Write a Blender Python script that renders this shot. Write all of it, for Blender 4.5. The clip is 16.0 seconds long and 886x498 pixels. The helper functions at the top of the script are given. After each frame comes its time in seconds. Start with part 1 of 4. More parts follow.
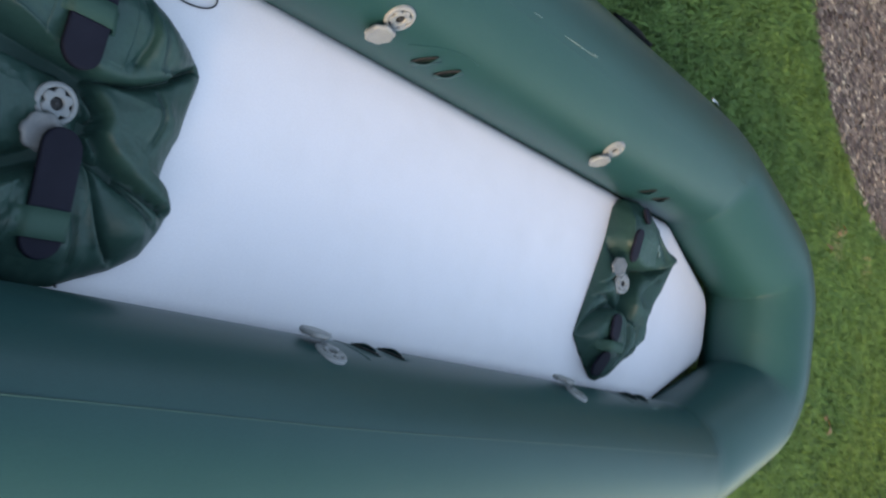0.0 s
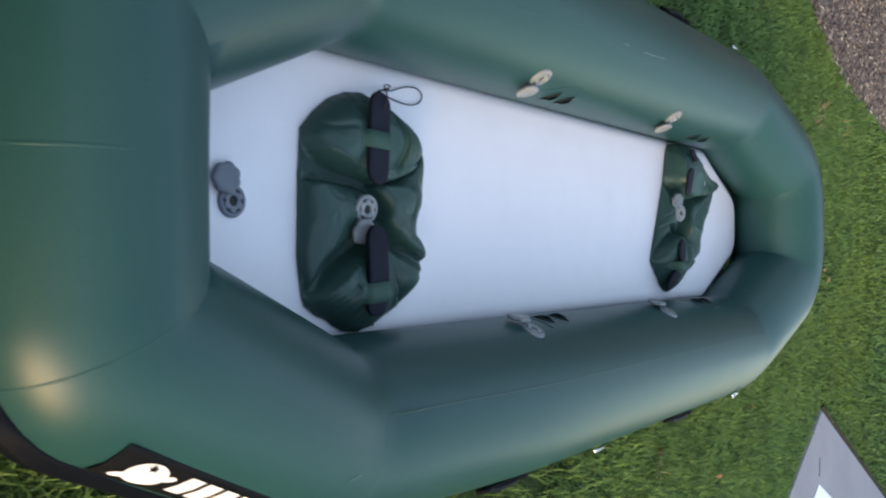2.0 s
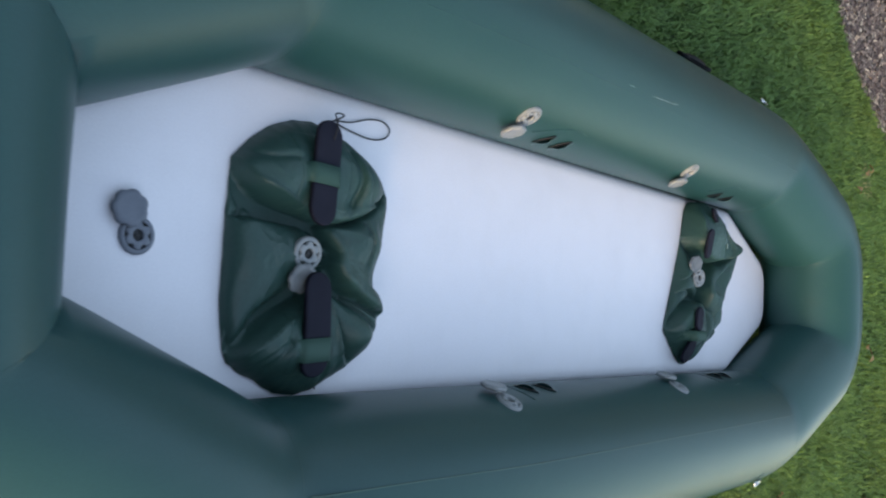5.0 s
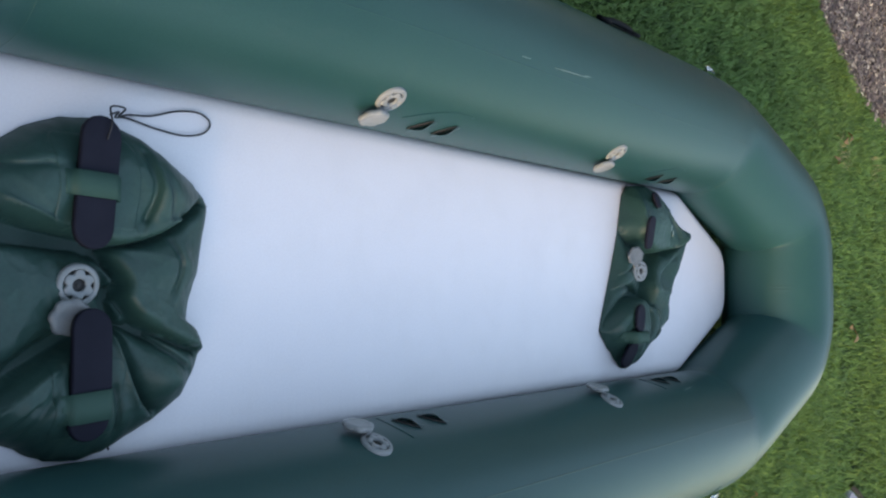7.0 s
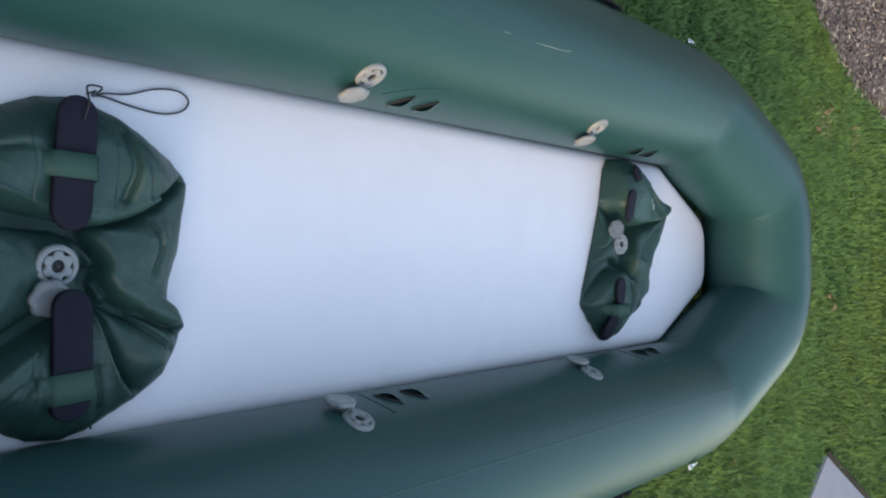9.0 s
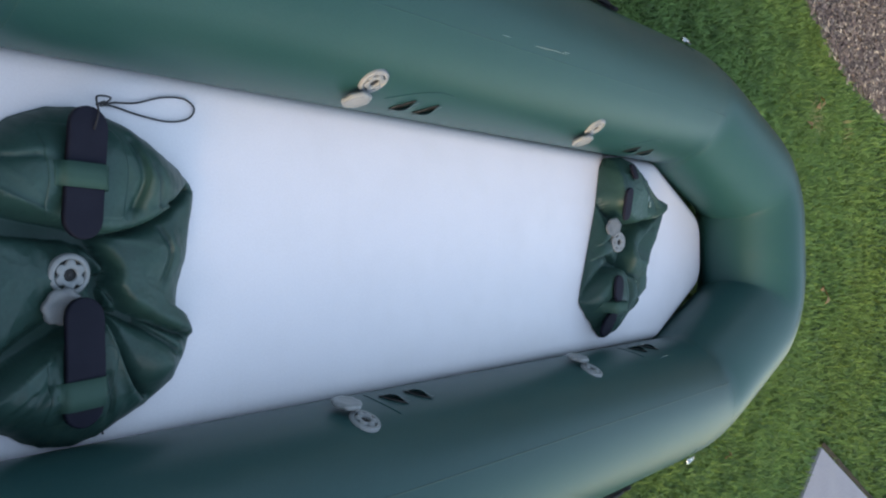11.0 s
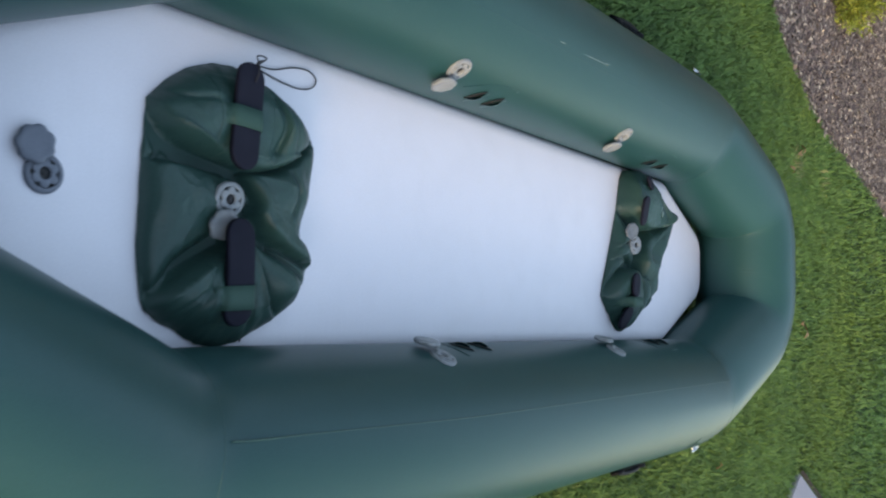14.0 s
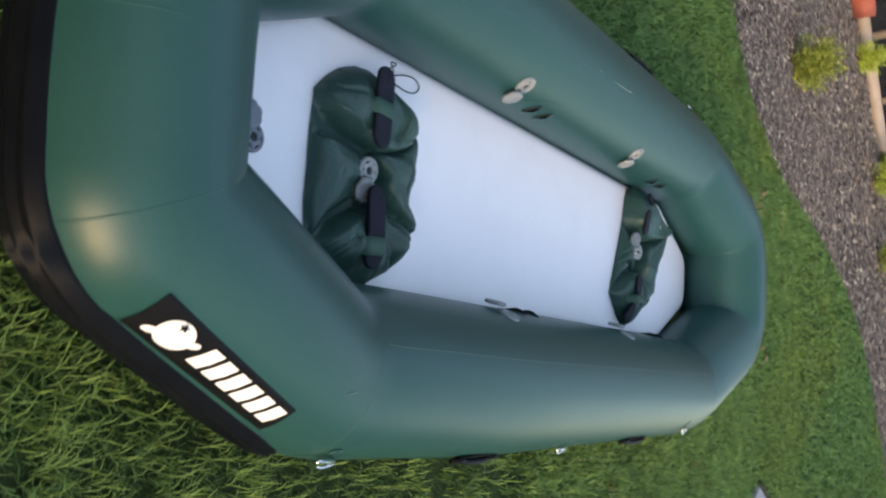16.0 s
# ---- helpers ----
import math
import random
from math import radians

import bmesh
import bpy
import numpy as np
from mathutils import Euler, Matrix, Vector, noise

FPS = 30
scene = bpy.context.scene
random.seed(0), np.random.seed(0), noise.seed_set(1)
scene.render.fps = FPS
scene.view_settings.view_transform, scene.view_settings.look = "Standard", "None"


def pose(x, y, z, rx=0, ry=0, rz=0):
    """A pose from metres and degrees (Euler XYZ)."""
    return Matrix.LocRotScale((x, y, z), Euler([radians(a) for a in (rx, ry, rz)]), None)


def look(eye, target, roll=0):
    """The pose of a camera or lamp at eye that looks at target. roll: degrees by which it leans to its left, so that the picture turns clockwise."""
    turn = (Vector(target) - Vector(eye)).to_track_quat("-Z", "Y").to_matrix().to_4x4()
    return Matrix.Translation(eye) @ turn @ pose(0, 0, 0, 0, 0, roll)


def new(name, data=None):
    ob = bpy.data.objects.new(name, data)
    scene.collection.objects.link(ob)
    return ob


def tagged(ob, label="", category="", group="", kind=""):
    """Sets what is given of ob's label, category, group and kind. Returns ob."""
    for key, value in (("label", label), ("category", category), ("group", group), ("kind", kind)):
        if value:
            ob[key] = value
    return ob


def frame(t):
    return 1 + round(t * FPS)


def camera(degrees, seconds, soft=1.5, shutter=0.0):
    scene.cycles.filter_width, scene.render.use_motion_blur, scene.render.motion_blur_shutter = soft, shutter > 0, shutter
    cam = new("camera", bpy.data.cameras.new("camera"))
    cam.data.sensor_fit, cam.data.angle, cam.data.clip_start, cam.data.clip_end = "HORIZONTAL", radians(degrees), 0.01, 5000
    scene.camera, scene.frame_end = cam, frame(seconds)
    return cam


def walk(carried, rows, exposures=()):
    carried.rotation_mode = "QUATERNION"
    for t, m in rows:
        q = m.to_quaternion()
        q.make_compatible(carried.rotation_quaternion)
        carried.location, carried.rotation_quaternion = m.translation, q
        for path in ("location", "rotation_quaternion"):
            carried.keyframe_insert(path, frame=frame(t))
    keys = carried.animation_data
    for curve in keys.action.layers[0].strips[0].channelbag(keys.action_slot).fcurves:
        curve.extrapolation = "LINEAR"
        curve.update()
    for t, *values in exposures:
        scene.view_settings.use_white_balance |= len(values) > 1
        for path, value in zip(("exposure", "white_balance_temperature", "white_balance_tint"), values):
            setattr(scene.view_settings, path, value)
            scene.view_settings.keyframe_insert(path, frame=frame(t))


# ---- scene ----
cam = camera(53.9, 16.0, 2.1, 0.5)
PATH = [
    (0, (0.374, -0.337, 1.446), (1.916, -0.051, 0.204), 92.1),
    (0.5, (0.186, -0.32, 1.443), (1.784, -0.143, 0.254), 90.3),
    (1, (-0.03, -0.298, 1.455), (1.584, -0.159, 0.284), 88.9),
    (1.5, (-0.248, -0.211, 1.466), (1.421, -0.165, 0.364), 89.7),
    (2, (-0.451, -0.122, 1.448), (1.166, -0.117, 0.271), 90.0),
    (2.5, (-0.505, -0.101, 1.446), (1.117, -0.083, 0.276), 90.7),
    (3, (-0.496, -0.093, 1.449), (1.135, -0.102, 0.292), 91.1),
    (3.2, (-0.497, -0.091, 1.448), (1.133, -0.099, 0.29), 91.0),
    (5.3, (-0.045, -0.131, 1.429), (1.502, 0.019, 0.17), 89.1),
    (5.5, (0.017, -0.098, 1.43), (1.577, 0.0, 0.183), 90.5),
    (6, (0.169, -0.022, 1.428), (1.715, -0.029, 0.16), 91.1),
    (6.5, (0.262, -0.024, 1.427), (1.793, -0.018, 0.14), 90.7),
    (7, (0.305, -0.041, 1.446), (1.856, 0.058, 0.188), 87.9),
    (7.5, (0.334, -0.03, 1.444), (1.87, 0.073, 0.168), 87.0),
    (8, (0.328, -0.031, 1.448), (1.887, 0.045, 0.197), 87.8),
    (8.5, (0.309, -0.034, 1.452), (1.88, 0.025, 0.216), 88.3),
    (9, (0.303, -0.024, 1.454), (1.88, 0.002, 0.224), 89.4),
    (11.5, (0.244, -0.004, 1.449), (1.84, -0.003, 0.243), 88.9),
    (12, (0.205, 0.0, 1.441), (1.814, -0.05, 0.255), 89.7),
    (12.5, (0.183, -0.001, 1.439), (1.775, -0.058, 0.23), 90.1),
    (13, (0.151, -0.033, 1.443), (1.755, -0.081, 0.25), 89.5),
    (13.5, (0.052, -0.144, 1.448), (1.682, -0.083, 0.289), 88.3),
    (14, (-0.082, -0.228, 1.437), (1.542, -0.082, 0.279), 88.4),
    (14.5, (-0.264, -0.248, 1.451), (1.401, -0.139, 0.349), 88.7),
    (15, (-0.482, -0.248, 1.458), (1.198, -0.141, 0.378), 89.5),
    (15.5, (-0.575, -0.308, 1.45), (1.121, -0.163, 0.401), 88.1),
    (16, (-0.613, -0.463, 1.428), (1.063, -0.207, 0.368), 88.5),
]
walk(cam, [(t, look(eye, target, roll)) for t, eye, target, roll in PATH], [(0.0, 2.77, 9500, 18)])

# ---------------------------------------------------------------- light
world = bpy.data.worlds.new("sky")
scene.world = world
world.use_nodes = True
wn = world.node_tree.nodes
sky = wn.new("ShaderNodeTexSky")
sky.sky_type = "NISHITA"
sky.sun_disc = False
sky.sun_elevation = radians(10)
sky.sun_rotation = radians(225)
sky.air_density, sky.dust_density, sky.ozone_density = 1.0, 1.0, 2.4
wn["Background"].inputs["Strength"].default_value = 0.15
world.node_tree.links.new(sky.outputs[0], wn["Background"].inputs["Color"])

sun_data = bpy.data.lights.new("sun", "SUN")
sun_data.energy, sun_data.angle, sun_data.color = 0.26, radians(34), (1.0, 0.84, 0.64)
sun = new("sun", sun_data)
sun.matrix_world = look((-7.1, -7.1, 1.77), (0, 0, 0))


# ---------------------------------------------------------------- materials
class Mat:
    """A small wrapper to write node materials shortly."""

    def __init__(self, name, color, rough=0.5, metal=0.0, spec=0.5):
        self.m = bpy.data.materials.new(name)
        self.m.use_nodes = True
        self.n, self.l = self.m.node_tree.nodes, self.m.node_tree.links
        self.b = self.n["Principled BSDF"]
        self.b.inputs["Base Color"].default_value = (*color, 1)
        self.b.inputs["Roughness"].default_value = rough
        self.b.inputs["Metallic"].default_value = metal
        self.b.inputs["Specular IOR Level"].default_value = spec
        self.coords = self.n.new("ShaderNodeTexCoord").outputs["Object"]

    def noise(self, scale, detail=4, stretch=None, rough=0.6):
        t = self.n.new("ShaderNodeTexNoise")
        t.inputs["Scale"].default_value, t.inputs["Detail"].default_value = scale, detail
        t.inputs["Roughness"].default_value = rough
        src = self.coords
        if stretch:
            mp = self.n.new("ShaderNodeMapping")
            mp.inputs["Scale"].default_value = stretch
            self.l.new(src, mp.inputs[0])
            src = mp.outputs[0]
        self.l.new(src, t.inputs["Vector"])
        return t.outputs["Fac"]

    def ramp(self, src, stops):
        r = self.n.new("ShaderNodeValToRGB")
        e = r.color_ramp.elements
        while len(e) < len(stops):
            e.new(0.5)
        for k, (p, c) in zip(e, stops):
            k.position = p
            k.color = (*c, 1) if len(c) == 3 else c
        self.l.new(src, r.inputs[0])
        return r.outputs[0]

    def mix(self, fac, a, b, mode="MIX"):
        x = self.n.new("ShaderNodeMix")
        x.data_type, x.blend_type = "RGBA", mode
        for sock, v in ((x.inputs[0], fac), (x.inputs[6], a), (x.inputs[7], b)):
            if isinstance(v, (tuple, float, int)):
                sock.default_value = (*v, 1) if isinstance(v, tuple) else v
            else:
                self.l.new(v, sock)
        return x.outputs[2]

    def bump(self, src, strength, distance=0.002):
        b = self.n.new("ShaderNodeBump")
        b.inputs["Strength"].default_value, b.inputs["Distance"].default_value = strength, distance
        self.l.new(src, b.inputs["Height"])
        last = self.b.inputs["Normal"]
        if last.is_linked:
            self.l.new(last.links[0].from_socket, b.inputs["Normal"])
        self.l.new(b.outputs[0], last)
        return self

    def color(self, src):
        self.l.new(src, self.b.inputs["Base Color"])
        return self

    def roughness(self, src, lo, hi):
        r = self.n.new("ShaderNodeMapRange")
        r.inputs["To Min"].default_value, r.inputs["To Max"].default_value = lo, hi
        self.l.new(src, r.inputs[0])
        self.l.new(r.outputs[0], self.b.inputs["Roughness"])
        return self


def two_scale(name, a, b, big, small, rough=(0.4, 0.6), bump=0.15, dist=0.001, spec=0.5):
    """A surface whose colour drifts slowly from a to b, with fine grain over it."""
    m = Mat(name, a, rough[0], spec=spec)
    slow, fine = m.noise(big, 3), m.noise(small, 6)
    c = m.mix(m.ramp(slow, [(0.3, (0, 0, 0)), (0.7, (1, 1, 1))]), a, b)
    c = m.mix(0.12, c, m.ramp(fine, [(0.3, (0.0, 0.0, 0.0)), (0.7, (1, 1, 1))]), "SOFT_LIGHT")
    m.color(c).roughness(slow, *rough).bump(fine, bump, dist)
    return m


def pvc_green():
    m = two_scale("green_pvc", (0.0090, 0.055, 0.0545), (0.0115, 0.061, 0.060), 3.0, 420.0, (0.34, 0.43), 0.05, 0.0006, 0.28)
    dust = m.ramp(m.noise(26.0, 5, (0.35, 1.0, 1.0)), [(0.55, (0, 0, 0)), (0.8, (0.04, 0.04, 0.04))])
    base = m.b.inputs["Base Color"].links[0].from_socket
    m.color(m.mix(dust, base, (0.12, 0.15, 0.14)))
    return m.m


GREEN = pvc_green()
SEAM = two_scale("green_seam_tape", (0.009, 0.052, 0.044), (0.012, 0.058, 0.049), 6.0, 380.0, (0.42, 0.5), 0.06).m


def seat_fabric():
    """Coated cloth: fine weave, with a net of small sharp crinkles over it."""
    m = two_scale("coated_seat_fabric", (0.013, 0.050, 0.043), (0.019, 0.064, 0.053), 9.0, 160.0, (0.38, 0.52), 0.25, 0.0010, 0.42)
    for scale, strength, deep in ((11.0, 0.55, 0.006), (27.0, 0.35, 0.003)):
        t = m.n.new("ShaderNodeTexNoise")
        t.noise_type = "RIDGED_MULTIFRACTAL"
        t.inputs["Scale"].default_value, t.inputs["Detail"].default_value, t.inputs["Distortion"].default_value = scale, 2.0, 0.6
        m.l.new(m.coords, t.inputs["Vector"])
        m.bump(t.outputs["Fac"], strength, deep)
    return m.m


SEAT = seat_fabric()
WEB = two_scale("green_webbing", (0.016, 0.060, 0.046), (0.021, 0.070, 0.054), 20.0, 700.0, (0.55, 0.65), 0.2, 0.0006, 0.3).m
PAD = two_scale("black_foam", (0.009, 0.010, 0.018), (0.014, 0.015, 0.025), 14.0, 600.0, (0.6, 0.75), 0.2, 0.0006, 0.12).m
RUBBER = two_scale("black_rubber", (0.0034, 0.0040, 0.0056), (0.0060, 0.0068, 0.0088), 7.0, 300.0, (0.45, 0.6), 0.15, 0.0008, 0.10).m
STRAKE = two_scale("ribbed_black_rubber", (0.0030, 0.0040, 0.0062), (0.0052, 0.0066, 0.0092), 7.0, 300.0, (0.38, 0.48), 0.15, 0.0008, 0.07).m
CORD = two_scale("black_cord", (0.012, 0.012, 0.016), (0.02, 0.02, 0.025), 60.0, 1500.0, (0.6, 0.8), 0.4, 0.0006).m
VALVE = two_scale("light_grey_plastic", (0.185, 0.205, 0.210), (0.230, 0.250, 0.255), 20.0, 500.0, (0.35, 0.5), 0.1, 0.0004).m
VALVE_D = two_scale("slate_grey_plastic", (0.10, 0.12, 0.15), (0.15, 0.17, 0.20), 20.0, 500.0, (0.35, 0.5), 0.1, 0.0004).m
VALVE_S = two_scale("translucent_grey_plastic", (0.085, 0.097, 0.105), (0.145, 0.16, 0.165), 30.0, 500.0, (0.18, 0.3), 0.1, 0.0004).m
# Shade inside bores and pocket mouths as colour; also colours the slab crack.
DARK = two_scale("opening_shade", (0.012, 0.013, 0.014), (0.02, 0.02, 0.02), 20.0, 300.0, (0.5, 0.6)).m
STEEL = two_scale("bright_steel", (0.62, 0.63, 0.63), (0.7, 0.7, 0.68), 30.0, 300.0, (0.14, 0.25), 0.05).m
STEEL.node_tree.nodes["Principled BSDF"].inputs["Metallic"].default_value = 1.0
SCUFF = two_scale("pale_scuff", (0.16, 0.24, 0.23), (0.26, 0.34, 0.32), 90.0, 500.0, (0.5, 0.6), 0.1).m
WHITE = two_scale("white_print", (0.78, 0.78, 0.78), (0.82, 0.82, 0.82), 12.0, 400.0, (0.4, 0.5), 0.05).m


def deck_white():
    m = two_scale("white_deck_pvc", (0.735, 0.705, 0.735), (0.77, 0.74, 0.765), 2.2, 240.0, (0.42, 0.55), 0.10, 0.0008)
    smear = m.ramp(m.noise(7.0, 6), [(0.45, (1, 1, 1)), (0.72, (0.965, 0.965, 0.96))])
    base = m.b.inputs["Base Color"].links[0].from_socket
    m.color(m.mix(1.0, base, smear, "MULTIPLY"))
    w = m.n.new("ShaderNodeTexWave")
    w.inputs["Scale"].default_value = 16.0
    m.l.new(m.coords, w.inputs["Vector"])
    m.bump(w.outputs["Fac"], 0.04, 0.001)
    return m.m


DECK = deck_white()


def grass_mat():
    m = Mat("grass_blade", (0.05, 0.11, 0.02), 0.6, spec=0.18)
    g = m.n.new("ShaderNodeNewGeometry")
    tone = m.ramp(g.outputs["Random Per Island"], [(0.0, (0.064, 0.142, 0.042)), (0.45, (0.098, 0.192, 0.058)), (0.9, (0.130, 0.230, 0.074)), (0.985, (0.122, 0.205, 0.070)), (1.0, (0.150, 0.195, 0.090))])
    drift = m.ramp(m.noise(0.55, 3, (0.35, 1.0, 1.0)), [(0.36, (0.86, 0.98, 1.0)), (0.52, (1.0, 1.0, 0.95)), (0.66, (1.22, 1.05, 0.86))])
    tone = m.mix(1.0, tone, drift, "MULTIPLY")
    patch = m.ramp(m.noise(6.5, 4), [(0.30, (0.60, 0.66, 0.66)), (0.68, (1.24, 1.22, 1.16))])
    m.color(m.mix(1.0, tone, patch, "MULTIPLY"))
    return m.m


GRASS = grass_mat()


def ground_mat():
    m = Mat("lawn_ground", (0.04, 0.07, 0.02), 0.95, spec=0.1)
    big, mid, fine = m.noise(0.7, 4), m.noise(9.0, 6), m.noise(70.0, 6)
    c = m.mix(m.ramp(big, [(0.35, (0, 0, 0)), (0.7, (1, 1, 1))]), (0.022, 0.044, 0.016), (0.034, 0.064, 0.022))
    c = m.mix(m.ramp(mid, [(0.5, (0, 0, 0)), (0.75, (0.7, 0.7, 0.7))]), c, (0.020, 0.024, 0.012))
    c = m.mix(0.5, c, m.ramp(fine, [(0.25, (0.1, 0.1, 0.1)), (0.75, (0.95, 0.95, 0.95))]), "OVERLAY")
    m.color(c).bump(fine, 0.9, 0.02)
    return m.m


GROUND = ground_mat()


def mulch_mat():
    m = Mat("mulch_bed", (0.13, 0.10, 0.09), 0.95, spec=0.15)
    v = m.n.new("ShaderNodeTexVoronoi")
    v.inputs["Scale"].default_value = 34.0
    m.l.new(m.coords, v.inputs["Vector"])
    sep = m.n.new("ShaderNodeSeparateColor")
    m.l.new(v.outputs["Color"], sep.inputs[0])
    c = m.ramp(sep.outputs[0], [(0.0, (0.095, 0.076, 0.067)), (0.4, (0.15, 0.122, 0.106)), (0.75, (0.20, 0.163, 0.138)), (1.0, (0.29, 0.238, 0.19))])
    c = m.mix(m.ramp(m.noise(0.8, 4), [(0.35, (0, 0, 0)), (0.7, (0.6, 0.6, 0.6))]), c, (0.155, 0.125, 0.100))
    m.color(c).bump(v.outputs["Distance"], 0.8, 0.02)
    return m.m


MULCH = mulch_mat()


def chip_mat():
    m = Mat("wood_chips", (0.15, 0.12, 0.1), 0.85, spec=0.2)
    g = m.n.new("ShaderNodeNewGeometry")
    c = m.ramp(g.outputs["Random Per Island"], [(0.0, (0.070, 0.050, 0.050)), (0.4, (0.150, 0.115, 0.106)), (0.75, (0.23, 0.180, 0.160)), (0.93, (0.40, 0.32, 0.25)), (1.0, (0.66, 0.56, 0.43))])
    m.color(m.mix(0.3, c, m.ramp(m.noise(60.0, 4, (1, 5, 1)), [(0.3, (0, 0, 0)), (0.7, (1, 1, 1))]), "SOFT_LIGHT"))
    return m.m


CHIPS = chip_mat()
CONCRETE = two_scale("concrete", (0.27, 0.26, 0.285), (0.325, 0.315, 0.335), 1.6, 60.0, (0.8, 0.92), 0.35, 0.004, 0.2).m
# Grey of the unseen walls that only block light and darken reflections.
UNSEEN_WALL = two_scale("unseen_wall_grey", (0.050, 0.072, 0.072), (0.066, 0.088, 0.086), 0.8, 40.0, (0.85, 0.95), 0.3, 0.004, 0.2).m
TIMBER = two_scale("weathered_timber", (0.27, 0.215, 0.18), (0.35, 0.285, 0.245), 3.0, 50.0, (0.7, 0.85), 0.4, 0.004, 0.2).m
BRICK = two_scale("red_brick", (0.28, 0.07, 0.05), (0.34, 0.10, 0.07), 6.0, 80.0, (0.8, 0.9), 0.4, 0.003, 0.2).m
BARK = two_scale("shrub_bark", (0.09, 0.06, 0.04), (0.13, 0.09, 0.06), 12.0, 80.0, (0.8, 0.9), 0.5, 0.003, 0.2).m
PANE = two_scale("dark_window_glass", (0.010, 0.012, 0.016), (0.016, 0.019, 0.024), 2.0, 30.0, (0.05, 0.1), 0.01).m
BROWN_STRIP = two_scale("dark_brown", (0.035, 0.027, 0.018), (0.060, 0.044, 0.028), 9.0, 90.0, (0.85, 0.95), 0.6, 0.006, 0.15).m
DRY = two_scale("dry_leaf", (0.16, 0.085, 0.035), (0.26, 0.17, 0.08), 40.0, 300.0, (0.6, 0.8), 0.3).m


def leaf_mat(name, dark, light):
    m = Mat(name, light, 0.55, spec=0.3)
    g = m.n.new("ShaderNodeNewGeometry")
    m.color(m.ramp(g.outputs["Random Per Island"], [(0.0, dark), (1.0, light)]))
    return m.m


GOLD = leaf_mat("golden_foliage", (0.17, 0.22, 0.028), (0.40, 0.52, 0.09))
LIME = leaf_mat("lime_foliage", (0.09, 0.14, 0.02), (0.27, 0.31, 0.06))
MOSS = leaf_mat("green_foliage", (0.04, 0.08, 0.02), (0.11, 0.16, 0.04))


# ---------------------------------------------------------------- mesh helpers
def spread(a, b, n, endpoint=True):
    """n plain numbers from a to b."""
    return [float(v) for v in np.linspace(a, b, n, endpoint=endpoint)]


def mesh_of(name, bm, material, smooth=True):
    me = bpy.data.meshes.new(name)
    bm.normal_update()
    bm.to_mesh(me)
    bm.free()
    me.materials.append(material)
    if smooth:
        me.polygons.foreach_set("use_smooth", [True] * len(me.polygons))
    return me


def part(name, bm, material, parent, label="", smooth=True):
    ob = new(name, mesh_of(name, bm, material, smooth))
    ob.parent = parent
    return tagged(ob, label)


def thing(name, x, y, z, label, category, group="", kind=""):
    ob = new(name)
    ob.empty_display_size = 0.05
    ob.location = (x, y, z)
    bpy.context.view_layer.update()
    return tagged(ob, label, category, group, kind)


def grid_faces(bm, rows, loop_u=False, loop_v=False):
    """Quads between rows of points; loop_u closes each row, loop_v joins the last row to the first."""
    vs = [[bm.verts.new(p) for p in row] for row in rows]
    nu, nv = len(vs[0]), len(vs)
    for j in range(nv if loop_v else nv - 1):
        for i in range(nu if loop_u else nu - 1):
            a, b = vs[j], vs[(j + 1) % nv]
            bm.faces.new((a[i], a[(i + 1) % nu], b[(i + 1) % nu], b[i]))
    return vs


def rounded_slab(outline, thick, bevel, lift=None, sink=0.0):
    """A flat slab over a closed outline of (x, y), its edge rounded by bevel; lift(x, y) bends it."""
    bm = bmesh.new()
    pts = [Vector((x, y, 0)) for x, y in outline]
    mid = sum(pts, Vector()) / len(pts)
    n = len(pts)
    rows = []
    steps = [(0.0, -thick), *[(1 - math.cos(a), -bevel + bevel * math.sin(a)) for a in (0, 0.5, 1.0, math.pi / 2)]]
    for inset, z in steps:
        row = []
        for i, p in enumerate(pts):
            t = (pts[(i + 1) % n] - pts[i - 1]).normalized()
            inw = Vector((-t.y, t.x, 0))
            row.append(p + inw * bevel * inset + Vector((0, 0, z)))
        rows.append(row)
    for k in (0.66, 0.33):
        rows.append([mid + (p - mid) * k for p in rows[4]])
        for p in rows[-1]:
            p.z = 0
    if lift:
        for row in rows:
            for p in row:
                p.z += lift(p.x, p.y)
    vs = grid_faces(bm, rows, loop_u=True)
    bm.faces.new(vs[-1])
    bm.faces.new(reversed(vs[0]))
    bmesh.ops.recalc_face_normals(bm, faces=bm.faces)
    return bm


def capsule(length, width, n=10, square=0.0):
    """The outline of a strip along x with rounded ends, counter-clockwise."""
    r, h = width / 2, length / 2 - width / 2
    out = [(h + r * math.cos(a), r * math.sin(a)) for a in spread(-math.pi / 2, math.pi / 2, n)]
    mids = [(x, r) for x in spread(h, -h, 8)[1:-1]]
    back = [(-h + r * math.cos(a), r * math.sin(a)) for a in spread(math.pi / 2, 1.5 * math.pi, n)]
    mids2 = [(x, -r) for x in spread(-h, h, 8)[1:-1]]
    return out + mids + back + mids2


def lathe(profile, n=32, cap=True):
    """A turned shape from (radius, z) pairs."""
    bm = bmesh.new()
    rows = [[(r * math.cos(a), r * math.sin(a), z) for a in spread(0, 2 * math.pi, n, endpoint=False)] for r, z in profile]
    vs = grid_faces(bm, rows, loop_u=True)
    if cap:
        bm.faces.new(vs[-1])
        bm.faces.new(reversed(vs[0]))
    bmesh.ops.recalc_face_normals(bm, faces=bm.faces)
    return bm


